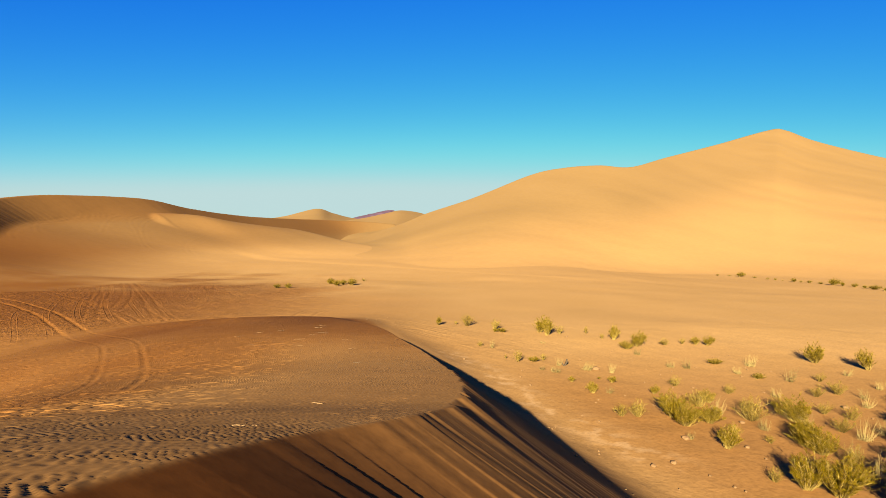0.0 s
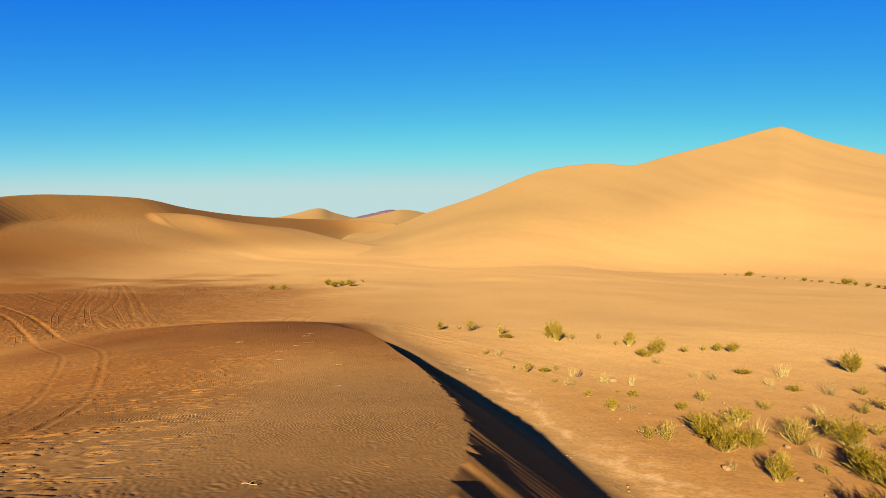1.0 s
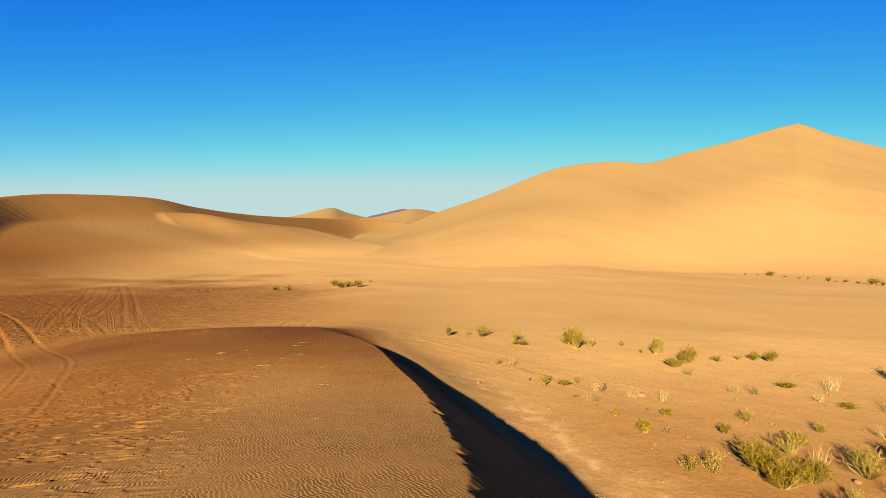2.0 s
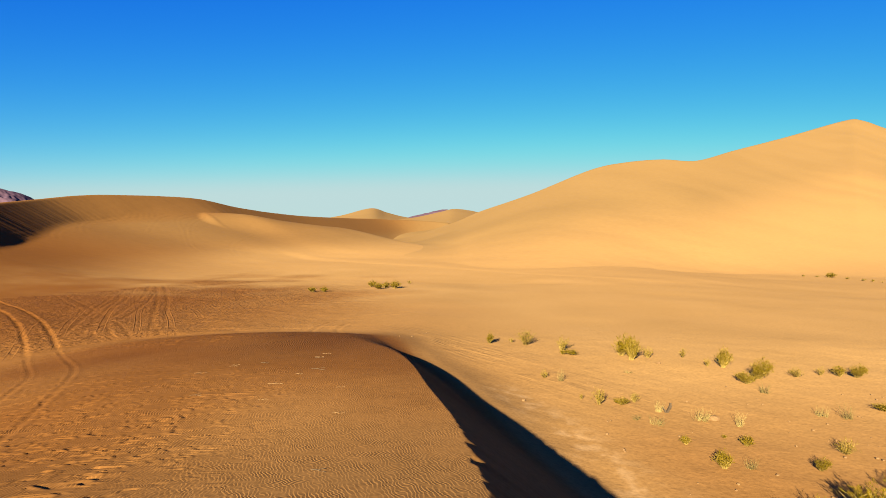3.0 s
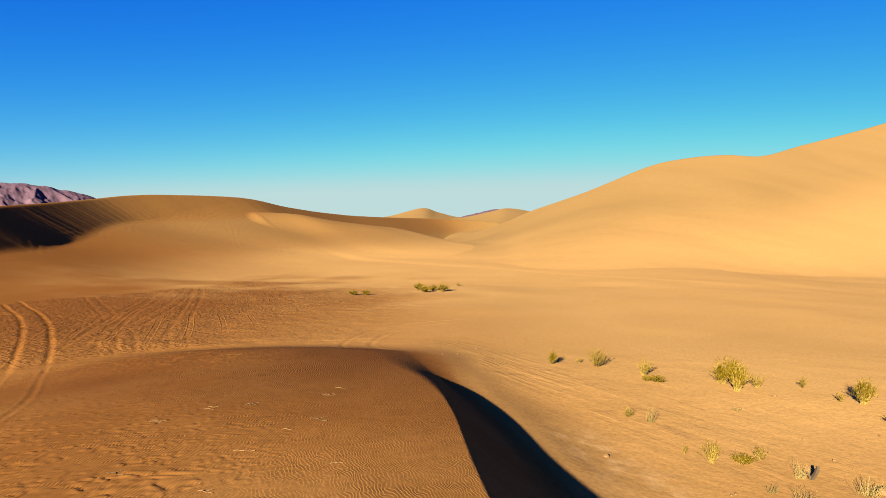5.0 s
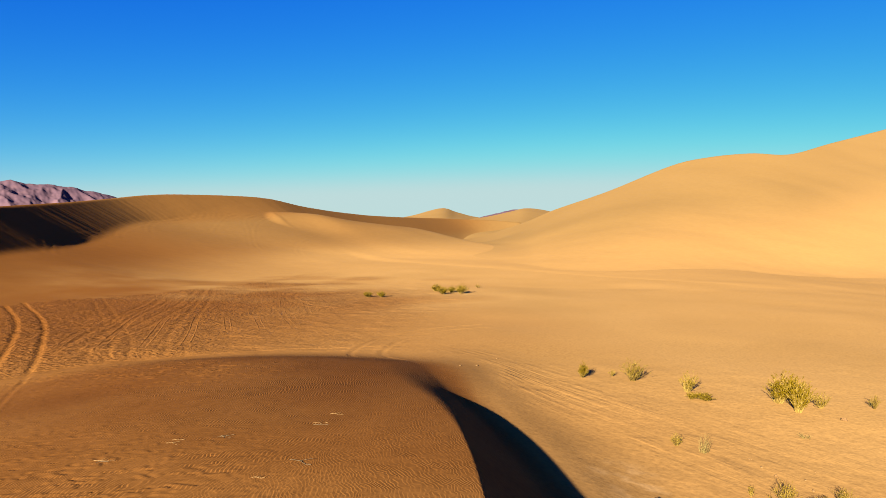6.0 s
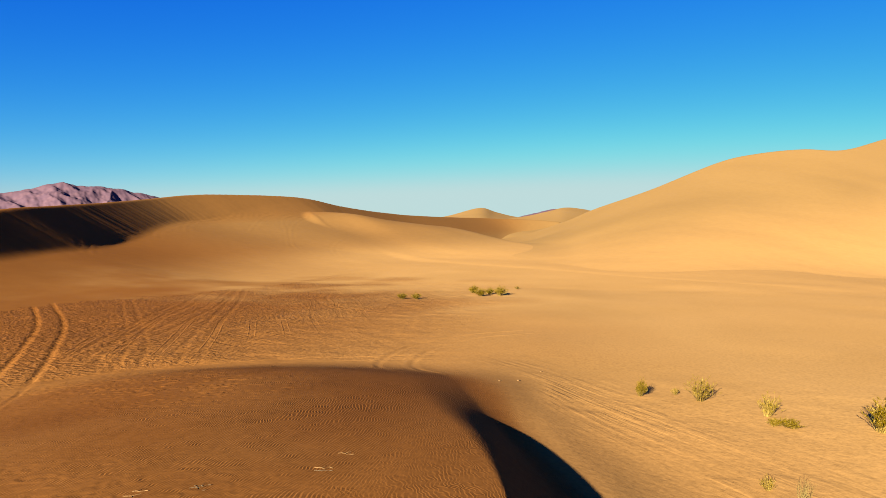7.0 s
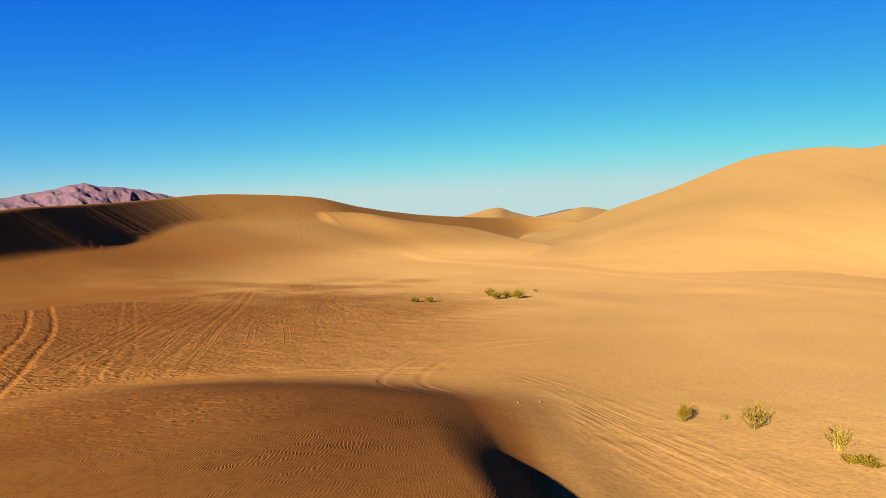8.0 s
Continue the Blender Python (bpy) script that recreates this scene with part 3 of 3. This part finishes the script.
def polar_dune(name, label, crest, foot, power, a0, a1, r1, mat, back=0.35, wave=1.0, seed=5, step_a=0.25):
    """A far dune by bearing: foot and crest distance and crest height over the camera's first place, in degrees and metres."""
    az = np.arange(a0, a1 + 1e-6, step_a)
    rc = soft_interp(az, [(a, r) for a, r, e in crest])
    rf = soft_interp(az, foot)
    pad = np.concatenate([np.full(7, rc[0]), rc, np.full(7, rc[-1])])
    rc = np.convolve(pad, np.hanning(17)[1:-1] / np.hanning(17).sum(), 'valid')
    zc = 6 + rc * np.tan(np.radians(soft_interp(az, [(a, e) for a, r, e in crest])))
    s = np.concatenate([np.linspace(0, 1, 110) ** 1.3, 1 + np.linspace(0.02, 1, 16) ** 1.5 * (r1 - 1)])
    A, S = np.meshgrid(np.radians(az), s)
    R = rf + (rc - rf) * S
    x, y = R * np.sin(A), R * np.cos(A)
    floor = base_height(x, y) - 0.25
    over = np.clip(R - rc, 0, None)
    z = floor + (zc - floor) * 1.12 * np.minimum(S, 1) ** (power + 1) / (np.minimum(S, 1) + 0.12) - back * over * (over / (over + 0.02 * rc))
    calm = np.sin(np.pi * np.clip(S, 0, 1)) ** 0.7
    z = z + wave * calm * (0.02 * (zc - floor) * vnoise(R, A * 160 + R * 0.25, 90, seed) + 0.35 * vnoise(x, y, 25, seed + 2))
    if name == "dune_right":
        side = (x < 30) & (y < 480)
        soft = 0.02 + 1.6 * step(0.02, 0.35, S[side]) * step(-19.5, -15, np.degrees(A[side]))
        z[side] = smooth_max(z[side], left_dune_height(x[side], y[side], False)[0] - 0.15, soft)
    # the long dune's brown shade tint runs on over the seam
    return tagged(grid_mesh(name, x, y, z, mat, None, brown_share=0.3 * step(-22, -72, x) * step(330, 260, y), pale=(1 - step(0.05, 0.6, S)) * (name == "dune_right")), label, "sand dune", kind="structure")


polar_dune("dune_right", "huge smooth tan dune rising to a peak", [(-20, 200, -3.0), (-14, 235, -2.2), (-8, 300, -1.3), (-4, 310, 0.0), (-1.5, 290, 1.09), (2.6, 272, 2.59), (7.4, 312, 4.65), (10.2, 332, 5.3), (13.1, 346, 5.54), (15.7, 358, 5.42), (18.5, 450, 6.2),
           (22.2, 610, 7.16), (26.0, 840, 8.2), (27.2, 880, 8.15), (29.3, 885, 7.25), (33.7, 900, 5.88), (42, 900, 3.6), (52, 900, 0.5)],
           [(-20, 150), (-14, 135), (-8, 118), (0, 104), (10, 122), (20, 145), (30, 158), (52, 160)], 1.2, -20, 52, 1.5, FAR_SAND)
polar_dune("dune_far", "distant pale tan dune", [(-20, 640, -0.8), (-16, 660, 0.0), (-13.5, 690, 0.5), (-11, 720, 1.18), (-9.6, 720, 0.85), (-7.9, 720, 0.48), (-5, 700, 0.2), (0, 700, 0)],
           [(-20, 380), (0, 380)], 1.4, -20, 0, 1.4, FAR_SAND, seed=9)
polar_dune("dune_far", "distant pale tan dune below a mountain", [(-12, 420, -1), (-9, 450, 0.1), (-6.8, 480, 0.55), (-5, 500, 1.0), (-3.9, 510, 1.27), (-2.6, 520, 1.2), (-1, 520, 0.9), (3, 520, 0.2), (6, 520, -0.5)],
           [(-12, 250), (6, 250)], 1.4, -12, 6, 1.4, FAR_SAND, seed=12)


def mountain(name, label, crest, r, depth, seed):
    az = np.arange(crest[0][0], crest[-1][0], 0.06)
    el = soft_interp(az, crest)
    A, T = np.meshgrid(np.radians(az), np.linspace(0, 1.3, 60))
    R = r + depth * T
    x, y = R * np.sin(A), R * np.cos(A)
    ridge = 1 - np.abs(fbm(A * r / 110 + 0.9 * T, T * 1.6 + 3, 1.0, 5, seed, 0.5))
    zc = 6 + (r + depth) * np.tan(np.radians(el))
    prof = np.where(T < 1, T ** 0.9, 1 - 1.5 * (T - 1))
    z = -20 + (zc + 20) * prof * (1 + (0.34 * (ridge - 0.75)) * np.clip(1.15 - T, 0, 1) * 1.3)
    return tagged(grid_mesh(name, x, y, z, ROCK), label, "mountain", kind="structure")


mountain("mountain_left", "far purple-brown rocky mountain range", [(-72, 0.6), (-60, 1.2), (-52, 1.0), (-49.5, 1.2), (-47, 1.75), (-45.6, 2.2), (-44.3, 2.45), (-43, 2.22), (-41.6, 2.22), (-40, 2.05), (-38.6, 1.75), (-37.2, 1.4), (-36.2, 0.8), (-35, 0.2), (-33, -0.5)], 2900, 700, 3)
mountain("mountain_far", "far dark reddish mountain", [(-10, -0.2), (-8.2, 0.4), (-7, 0.75), (-5.8, 1.05), (-4.75, 1.38), (-3.9, 1.2), (-2.9, 1.25), (-2.2, 1.12), (-1, 0.6), (1, 0)], 3200, 600, 8)


# ---- shrubs ----
def part(name, verts, faces, mat, parent, label=""):
    me = bpy.data.meshes.new(name)
    me.from_pydata(verts, [], faces)
    me.materials.append(mat)
    ob = new(name, me)
    ob.parent = parent
    return tagged(ob, label) if label else ob


def twig(verts, faces, path, r0, r1):
    """A three-sided tapering twig along a path."""
    k = len(verts)
    for i, p in enumerate(path):
        r = r0 + (r1 - r0) * i / (len(path) - 1)
        for a in (0, 2.1, 4.2):
            verts.append((p[0] + r * math.cos(a), p[1] + r * math.sin(a), p[2]))
    for i in range(len(path) - 1):
        for j in range(3):
            faces.append((k + 3 * i + j, k + 3 * i + (j + 1) % 3, k + 3 * i + 3 + (j + 1) % 3, k + 3 * i + 3 + j))


def leaf(verts, faces, p, d, slim):
    """A narrow pointed blade from p along d."""
    s = d.cross(Vector((random.gauss(0, 1), random.gauss(0, 1), random.gauss(0, 1)))).normalized() * d.length * slim
    q, k = Vector(p), len(verts)
    verts.extend([tuple(q), tuple(q + d * 0.5 + s), tuple(q + d), tuple(q + d * 0.5 - s)])
    faces.append((k, k + 1, k + 2, k + 3))


def make_shrub(kind, seed):
    """One shrub a metre wide and high: stems that fan from the root, with leaves along them."""
    rnd = random.Random(seed)
    root = new({"green": "desert_shrub", "sparse": "sparse_shrub", "straw": "dry_grass_tuft"}[kind])
    sv, sf, lv, lf = [], [], [], []
    count = {"green": 90, "sparse": 50, "straw": 75}[kind]
    lean_x, lean_y = rnd.uniform(-0.12, 0.12), rnd.uniform(-0.12, 0.12)
    for i in range(count):
        a = rnd.uniform(0, 2 * math.pi)
        out = math.sqrt(rnd.random()) * rnd.uniform(0.7, 1.12)
        tall = (1.0 - 0.5 * out ** 2) * rnd.uniform(0.5, 1.08)
        if kind == "straw":
            tall = rnd.uniform(0.2, 1.0) ** 1.3
        tip = Vector((0.5 * out * math.cos(a) + lean_x, 0.5 * out * math.sin(a) + lean_y, tall))
        wide = 0.10 if kind != "straw" else 0.28
        foot = Vector((wide * math.cos(a) * rnd.random(), wide * math.sin(a) * rnd.random(), -0.03))
        bow = Vector((rnd.gauss(0, 0.06), rnd.gauss(0, 0.06), 0.10 * out))
        path = [foot + (tip - foot) * t + bow * 4 * t * (1 - t) for t in (0, 0.33, 0.67, 1)]
        twig(sv, sf, path, 0.009 if kind != "straw" else 0.0055, 0.0025)
        if kind == "straw":
            continue
        for b in range(7 if kind == "green" else 5):
            t = rnd.uniform(0.12, 1.0)
            p = foot + (tip - foot) * t + bow * 4 * t * (1 - t)
            way = (tip - foot).normalized() * 0.6 + Vector((rnd.gauss(0, 0.45), rnd.gauss(0, 0.45), rnd.uniform(0.1, 0.7)))
            q = p + way * rnd.uniform(0.06, 0.17)
            leaf(sv, sf, p, q - p, 0.05)
            for k in range(17 if kind == "green" else 6):
                w = p + (q - p) * rnd.uniform(0.1, 1.0)
                d = way.normalized() + Vector((rnd.gauss(0, 0.42), rnd.gauss(0, 0.42), rnd.gauss(0.35, 0.35)))
                leaf(lv, lf, w, d * rnd.uniform(0.03, 0.065), 0.042)
    if kind == "straw":
        part("tuft", sv, sf, STRAW, root)
    else:
        part("stem", sv, sf, STEM, root)
        part("crown", lv, lf, LEAF if kind == "green" else SPARSE_LEAF, root)
    text = {"green": "rounded yellow-green desert shrub on sand", "sparse": "thin twiggy pale green shrub on sand", "straw": "dry straw-coloured grass tuft on sand"}[kind]
    return tagged(root, text, {"green": "shrub", "sparse": "shrub", "straw": "grass tuft"}[kind], {"green": "desert shrubs", "sparse": "sparse shrubs", "straw": "dry grass tufts"}[kind])


MODELS = {k: [make_shrub(k, 10 * i + len(k)) for i in range(4)] for k in ("green", "sparse", "straw")}
USED = set()
PLANT_RND = random.Random(5)


def height_at(x, y):
    z, r = ground_height(np.array([[x]], float), np.array([[y]], float))
    return float(z[0, 0])


def plant(kind, spots):
    for x, y, wide, tall in spots:
        i = PLANT_RND.randrange(4)
        m = pose(x, y, height_at(x, y), 0, 0, PLANT_RND.uniform(0, 360)) @ Matrix.Diagonal((wide * 1.18, wide * 1.18, tall * 1.02, 1))
        if (kind, i) in USED:
            sx, sy, sz = MODELS[kind][i].scale
            copy_thing(MODELS[kind][i], m @ Matrix.Diagonal((1 / sx, 1 / sy, 1 / sz, 1)))
        else:
            USED.add((kind, i))
            MODELS[kind][i].matrix_basis = m


plant("green", [(-0.16, 43.0, 0.36, 0.55), (3.4, 40.7, 0.34, 0.24), (3.9, 40.6, 0.67, 0.26), (6.2, 40.9, 1.03, 0.98), (6.5, 39.9, 0.75, 1.0), (10.35, 39.0, 0.66, 0.87), (11.2, 37.2, 0.83, 0.85), (10.4, 36.3, 0.74, 0.45), (4.66, 32.4, 0.5, 0.28), (5.8, 28.4, 0.29, 0.24), (7.2, 29.3, 0.15, 0.1), (6.3, 26.6, 0.46, 0.46), (7.6, 28.6, 0.35, 0.3), (15.0, 38.3, 0.5, 0.46), (15.7, 38.3, 0.63, 0.58), (14.0, 33.2, 0.69, 0.29)])
plant("green", [(19.8, 34.4, 0.95, 1.01), (21.7, 33.0, 0.85, 1.02), (14.8, 30.3, 0.57, 0.26), (8.9, 26.9, 0.37, 0.37), (8.5, 23.5, 1.13, 0.89), (8.6, 22.5, 0.97, 0.85), (9.0, 20.1, 0.69, 0.66), (12.9, 23.4, 1.13, 0.89), (11.7, 20.6, 0.89, 0.71), (11.8, 19.8, 1.03, 0.75), (9.7, 16.9, 1.02, 0.88), (10.3, 16.4, 1.28, 0.99)])
plant("sparse", [(1.0, 43.6, 0.29, 0.24), (1.72, 43.0, 1.0, 0.75), (3.45, 41.7, 0.7, 0.72), (2.2, 35.7, 0.37, 0.31), (7.4, 40.6, 0.57, 0.57), (9.1, 40.9, 0.34, 0.5), (9.7, 39.1, 0.32, 0.4), (3.3, 32.7, 0.17, 0.22), (3.86, 32.2, 0.55, 0.56), (5.2, 32.8, 0.39, 0.34), (6.6, 23.4, 0.61, 0.49), (7.2, 23.4, 0.69, 0.61), (13.0, 37.8, 0.68, 0.38), (14.2, 38.3, 0.38, 0.4), (10.3, 28.4, 0.64, 0.44), (17.0, 27.7, 0.86, 0.62)])
plant("sparse", [(10.1, 25.1, 0.87, 0.65), (11.3, 23.4, 1.21, 0.81), (12.2, 27.4, 0.61, 0.38), (10.7, 20.8, 0.36, 0.29), (9.1, 17.4, 0.45, 0.36), (17.6, 30.1, 0.52, 0.47), (13.9, 22.3, 0.77, 0.58), (15.2, 23.8, 0.62, 0.53)])
plant("straw", [(2.8, 35.3, 0.37, 0.49), (10.6, 35.0, 0.6, 0.42), (5.8, 31.7, 0.38, 0.44), (5.4, 30.2, 0.68, 0.36), (4.8, 30.6, 0.32, 0.21), (7.0, 31.0, 0.7, 0.43), (8.1, 30.6, 0.37, 0.53), (7.0, 26.7, 0.37, 0.32), (5.9, 37.3, 0.39, 0.13), (11.4, 32.2, 0.61, 0.39), (12.2, 32.1, 0.61, 0.55), (15.7, 33.0, 0.74, 0.63), (14.3, 31.2, 0.54, 0.38), (16.1, 29.9, 0.57, 0.67), (8.2, 21.0, 0.36, 0.29), (10.3, 24.0, 0.62, 0.7)])
plant("straw", [(14.1, 21.4, 0.74, 0.74), (11.9, 17.3, 0.6, 0.9), (17.7, 27.0, 0.47, 0.42), (19.5, 28.8, 0.5, 0.5), (19.7, 31.5, 0.54, 0.38)])
plant("green", [(-19.2, 76.2, 0.85, 0.53), (-17.9, 76.3, 0.79, 0.53), (-14.5, 84.6, 1.02, 0.73), (-13.1, 81.3, 1.12, 0.7), (-12.6, 83.5, 0.86, 0.65), (-11.4, 82.2, 1.13, 0.85)])
plant("sparse", [(-10.8, 90.4, 0.62, 0.39)])
plant("green", [(60.9, 144.7, 0.50, 0.35), (65.0, 142.9, 1.84, 0.95), (67.5, 132.6, 0.45, 0.43), (68.5, 127.4, 0.99, 0.73), (69.1, 123.2, 0.84, 0.51), (69.4, 120.0, 0.83, 0.39), (69.8, 116.7, 2.01, 1.16), (70.0, 114.3, 0.79, 0.66), (70.1, 111.2, 0.96, 0.73), (70.2, 108.6, 0.76, 0.54), (70.3, 106.5, 1.84, 0.70), (70.3, 103.7, 0.72, 0.51)])
plant("sparse", [(63.0, 143.8, 1.00, 0.35), (66.2, 138.7, 1.19, 0.46), (67.0, 134.9, 0.93, 0.45), (67.9, 130.4, 0.44, 0.32), (68.8, 125.5, 0.87, 0.41)])

plant("green", [(11.4, 15.4, 1.2, 1.0), (12.6, 17.0, 1.1, 0.8), (13.6, 18.6, 1.0, 0.75), (14.9, 20.6, 0.9, 0.7), (12.3, 21.6, 0.8, 0.6), (9.6, 22.9, 0.8, 0.6), (16.4, 23.1, 0.8, 0.6), (18.3, 25.4, 0.9, 0.7), (10.7, 25.7, 0.6, 0.5)])
plant("sparse", [(13.2, 16.2, 0.8, 0.7), (12.0, 18.6, 0.7, 0.6), (14.6, 24.6, 0.6, 0.5), (13.1, 25.2, 0.6, 0.5), (15.8, 27.2, 0.6, 0.5), (11.8, 24.6, 0.7, 0.5), (9.9, 21.6, 0.5, 0.4), (16.9, 21.9, 0.8, 0.7), (18.8, 23.7, 0.8, 0.6)])
plant("straw", [(13.0, 22.9, 0.6, 0.5), (15.2, 22.0, 0.6, 0.6), (11.2, 22.2, 0.5, 0.4), (16.9, 25.6, 0.6, 0.5), (14.0, 26.9, 0.5, 0.4), (12.6, 19.6, 0.5, 0.5), (17.4, 24.2, 0.6, 0.6), (10.9, 18.2, 0.5, 0.4)])


# ---- small things ----
def lump(name, label, x, y, size, flat, mat, seed, sink=0.25):
    """A weathered stone: a squashed ball with uneven faces."""
    bm = bmesh.new()
    bmesh.ops.create_icosphere(bm, subdivisions=2, radius=size)
    rnd = random.Random(seed)
    off = Vector((rnd.uniform(0, 50), rnd.uniform(0, 50), 0))
    for v in bm.verts:
        v.co *= 1 + 0.35 * noise.noise(v.co / size * 1.3 + off)
        v.co.z *= flat
    me = bpy.data.meshes.new(name)
    bm.to_mesh(me)
    bm.free()
    me.materials.append(mat)
    ob = new(name, me)
    ob.matrix_basis = pose(x, y, height_at(x, y) + size * flat * (1 - 2 * sink), 0, 0, rnd.uniform(0, 360))
    return tagged(ob, label, "stone", "stones on the flat")


def stick(x, y, length, turn, mat, label, seed):
    """A thin crooked dead twig lying on the sand, with a side branch."""
    rnd = random.Random(seed)
    verts, faces = [], []
    path = [Vector((length * (t - 0.5), rnd.gauss(0, 0.06) * length, 0.004 + 0.006 * math.sin(7 * t))) for t in (0, 0.2, 0.4, 0.6, 0.8, 1)]
    for line, r in ((path, 0.0055), ([path[2], path[2] + Vector((0.15, 0.18, 0.03)) * length, path[2] + Vector((0.22, 0.34, 0.02)) * length], 0.0035)):
        k = len(verts)
        for i, p in enumerate(line):
            for a in (0.5, 2.07, 3.64, 5.21):
                verts.append((p.x, p.y + r * math.cos(a), p.z + r * math.sin(a)))
        for i in range(len(line) - 1):
            for j in range(4):
                faces.append((k + 4 * i + j, k + 4 * i + (j + 1) % 4, k + 4 * i + 4 + (j + 1) % 4, k + 4 * i + 4 + j))
    me = bpy.data.meshes.new("dead_twig")
    me.from_pydata(verts, [], faces)
    me.materials.append(mat)
    ob = new("dead_twig", me)
    slope = (height_at(x + 0.3 * math.cos(radians(turn)), y + 0.3 * math.sin(radians(turn))) - height_at(x - 0.3 * math.cos(radians(turn)), y - 0.3 * math.sin(radians(turn)))) / 0.6
    ob.matrix_basis = pose(x, y, height_at(x, y), 0, 0, turn) @ pose(0, 0, 0, 0, -math.degrees(math.atan(slope)), 0)
    return tagged(ob, label, "twig", "dead twigs on the dune")


PALE_WOOD = plant_material("bleached_wood", (0.08, 0.045, 0.017), (0.115, 0.066, 0.025))
DARK_WOOD = plant_material("dark_wood", (0.035, 0.022, 0.012), (0.06, 0.04, 0.02))
STONE = sand("stone", (0.075, 0.04, 0.014), (0.125, 0.068, 0.026), (0.1, 0.05, 0.02))
for k, (x, y, length) in enumerate([(-1.58, 5.31, 0.2), (-1.61, 8.64, 0.16), (-8.44, 27.21, 0.32), (-7.85, 28.51, 0.22), (-5.41, 25.07, 0.4), (-4.98, 23.06, 0.28), (-5.64, 30.06, 0.3), (-5.61, 30.91, 0.3), (-5.25, 26.54, 0.2), (-3.6, 24.57, 0.22), (-2.94, 21.69, 0.25), (-7.82, 28.27, 0.3)]):
    stick(x, y, length, (15, -10, 5, 30, 0, -20)[k % 6], PALE_WOOD, "pale bleached twig lying on rippled sand", 200 + k)
for k, (x, y, length) in enumerate([(-6.92, 23.81, 0.35), (-7.06, 28.88, 0.25), (-4.95, 27.39, 0.5), (-5.59, 29.94, 0.3), (-7.04, 28.74, 0.3), (-8.33, 27.15, 0.3), (-2.2, 17.6, 0.3)]):
    stick(x, y, length, (-12, 20, -28, 8)[k % 4], DARK_WOOD, "dark dead twig lying on rippled sand", 230 + k)
for k, (x, y, size) in enumerate([(1.2, 31.72, 0.07), (7.48, 31.2, 0.17), (7.6, 39.28, 0.1), (6.14, 18.35, 0.09), (6.82, 18.64, 0.1), (8.02, 20.97, 0.13), (10.77, 23.0, 0.1), (9.69, 20.25, 0.08), (15.93, 25.42, 0.14), (-4.77, 42.22, 0.035), (-4.23, 42.96, 0.045), (-3.7, 45.43, 0.04)]):
    lump("stone", "small tan stone half sunk in sand", x, y, size, 0.6, STONE, 260 + k)
rnd = random.Random(77)
for k in range(150):
    x, y = rnd.uniform(3.5, 18), rnd.uniform(15, 36)
    lump("stone", "small tan stone half sunk in sand", x, y, rnd.uniform(0.018, 0.05), 0.7, STONE, 300 + k, 0.15)


def stump(x, y):
    """A charred stub of a shrub: a short forked stem with a knotted foot."""
    root = new("charred_stump")
    root.matrix_basis = pose(x, y, height_at(x, y) - 0.02)
    tagged(root, "charred dark stub of a dead shrub beside dry grass", "stump")
    rnd = random.Random(9)
    for name, lean, h, r in (("stem", (0.14, 0.0), 0.36, 0.075), ("stem", (0.2, 0.05), 0.26, 0.045), ("stem", (-0.12, 0.04), 0.2, 0.05)):
        verts, faces = [], []
        path = [Vector((lean[0] * t + rnd.gauss(0, 0.012), lean[1] * t + rnd.gauss(0, 0.012), h * t)) for t in (0, 0.25, 0.5, 0.75, 1)]
        twig(verts, faces, path, r, r * 0.55)
        part(name, verts, faces, DARK_WOOD, root)


stump(6.06, 31.69)
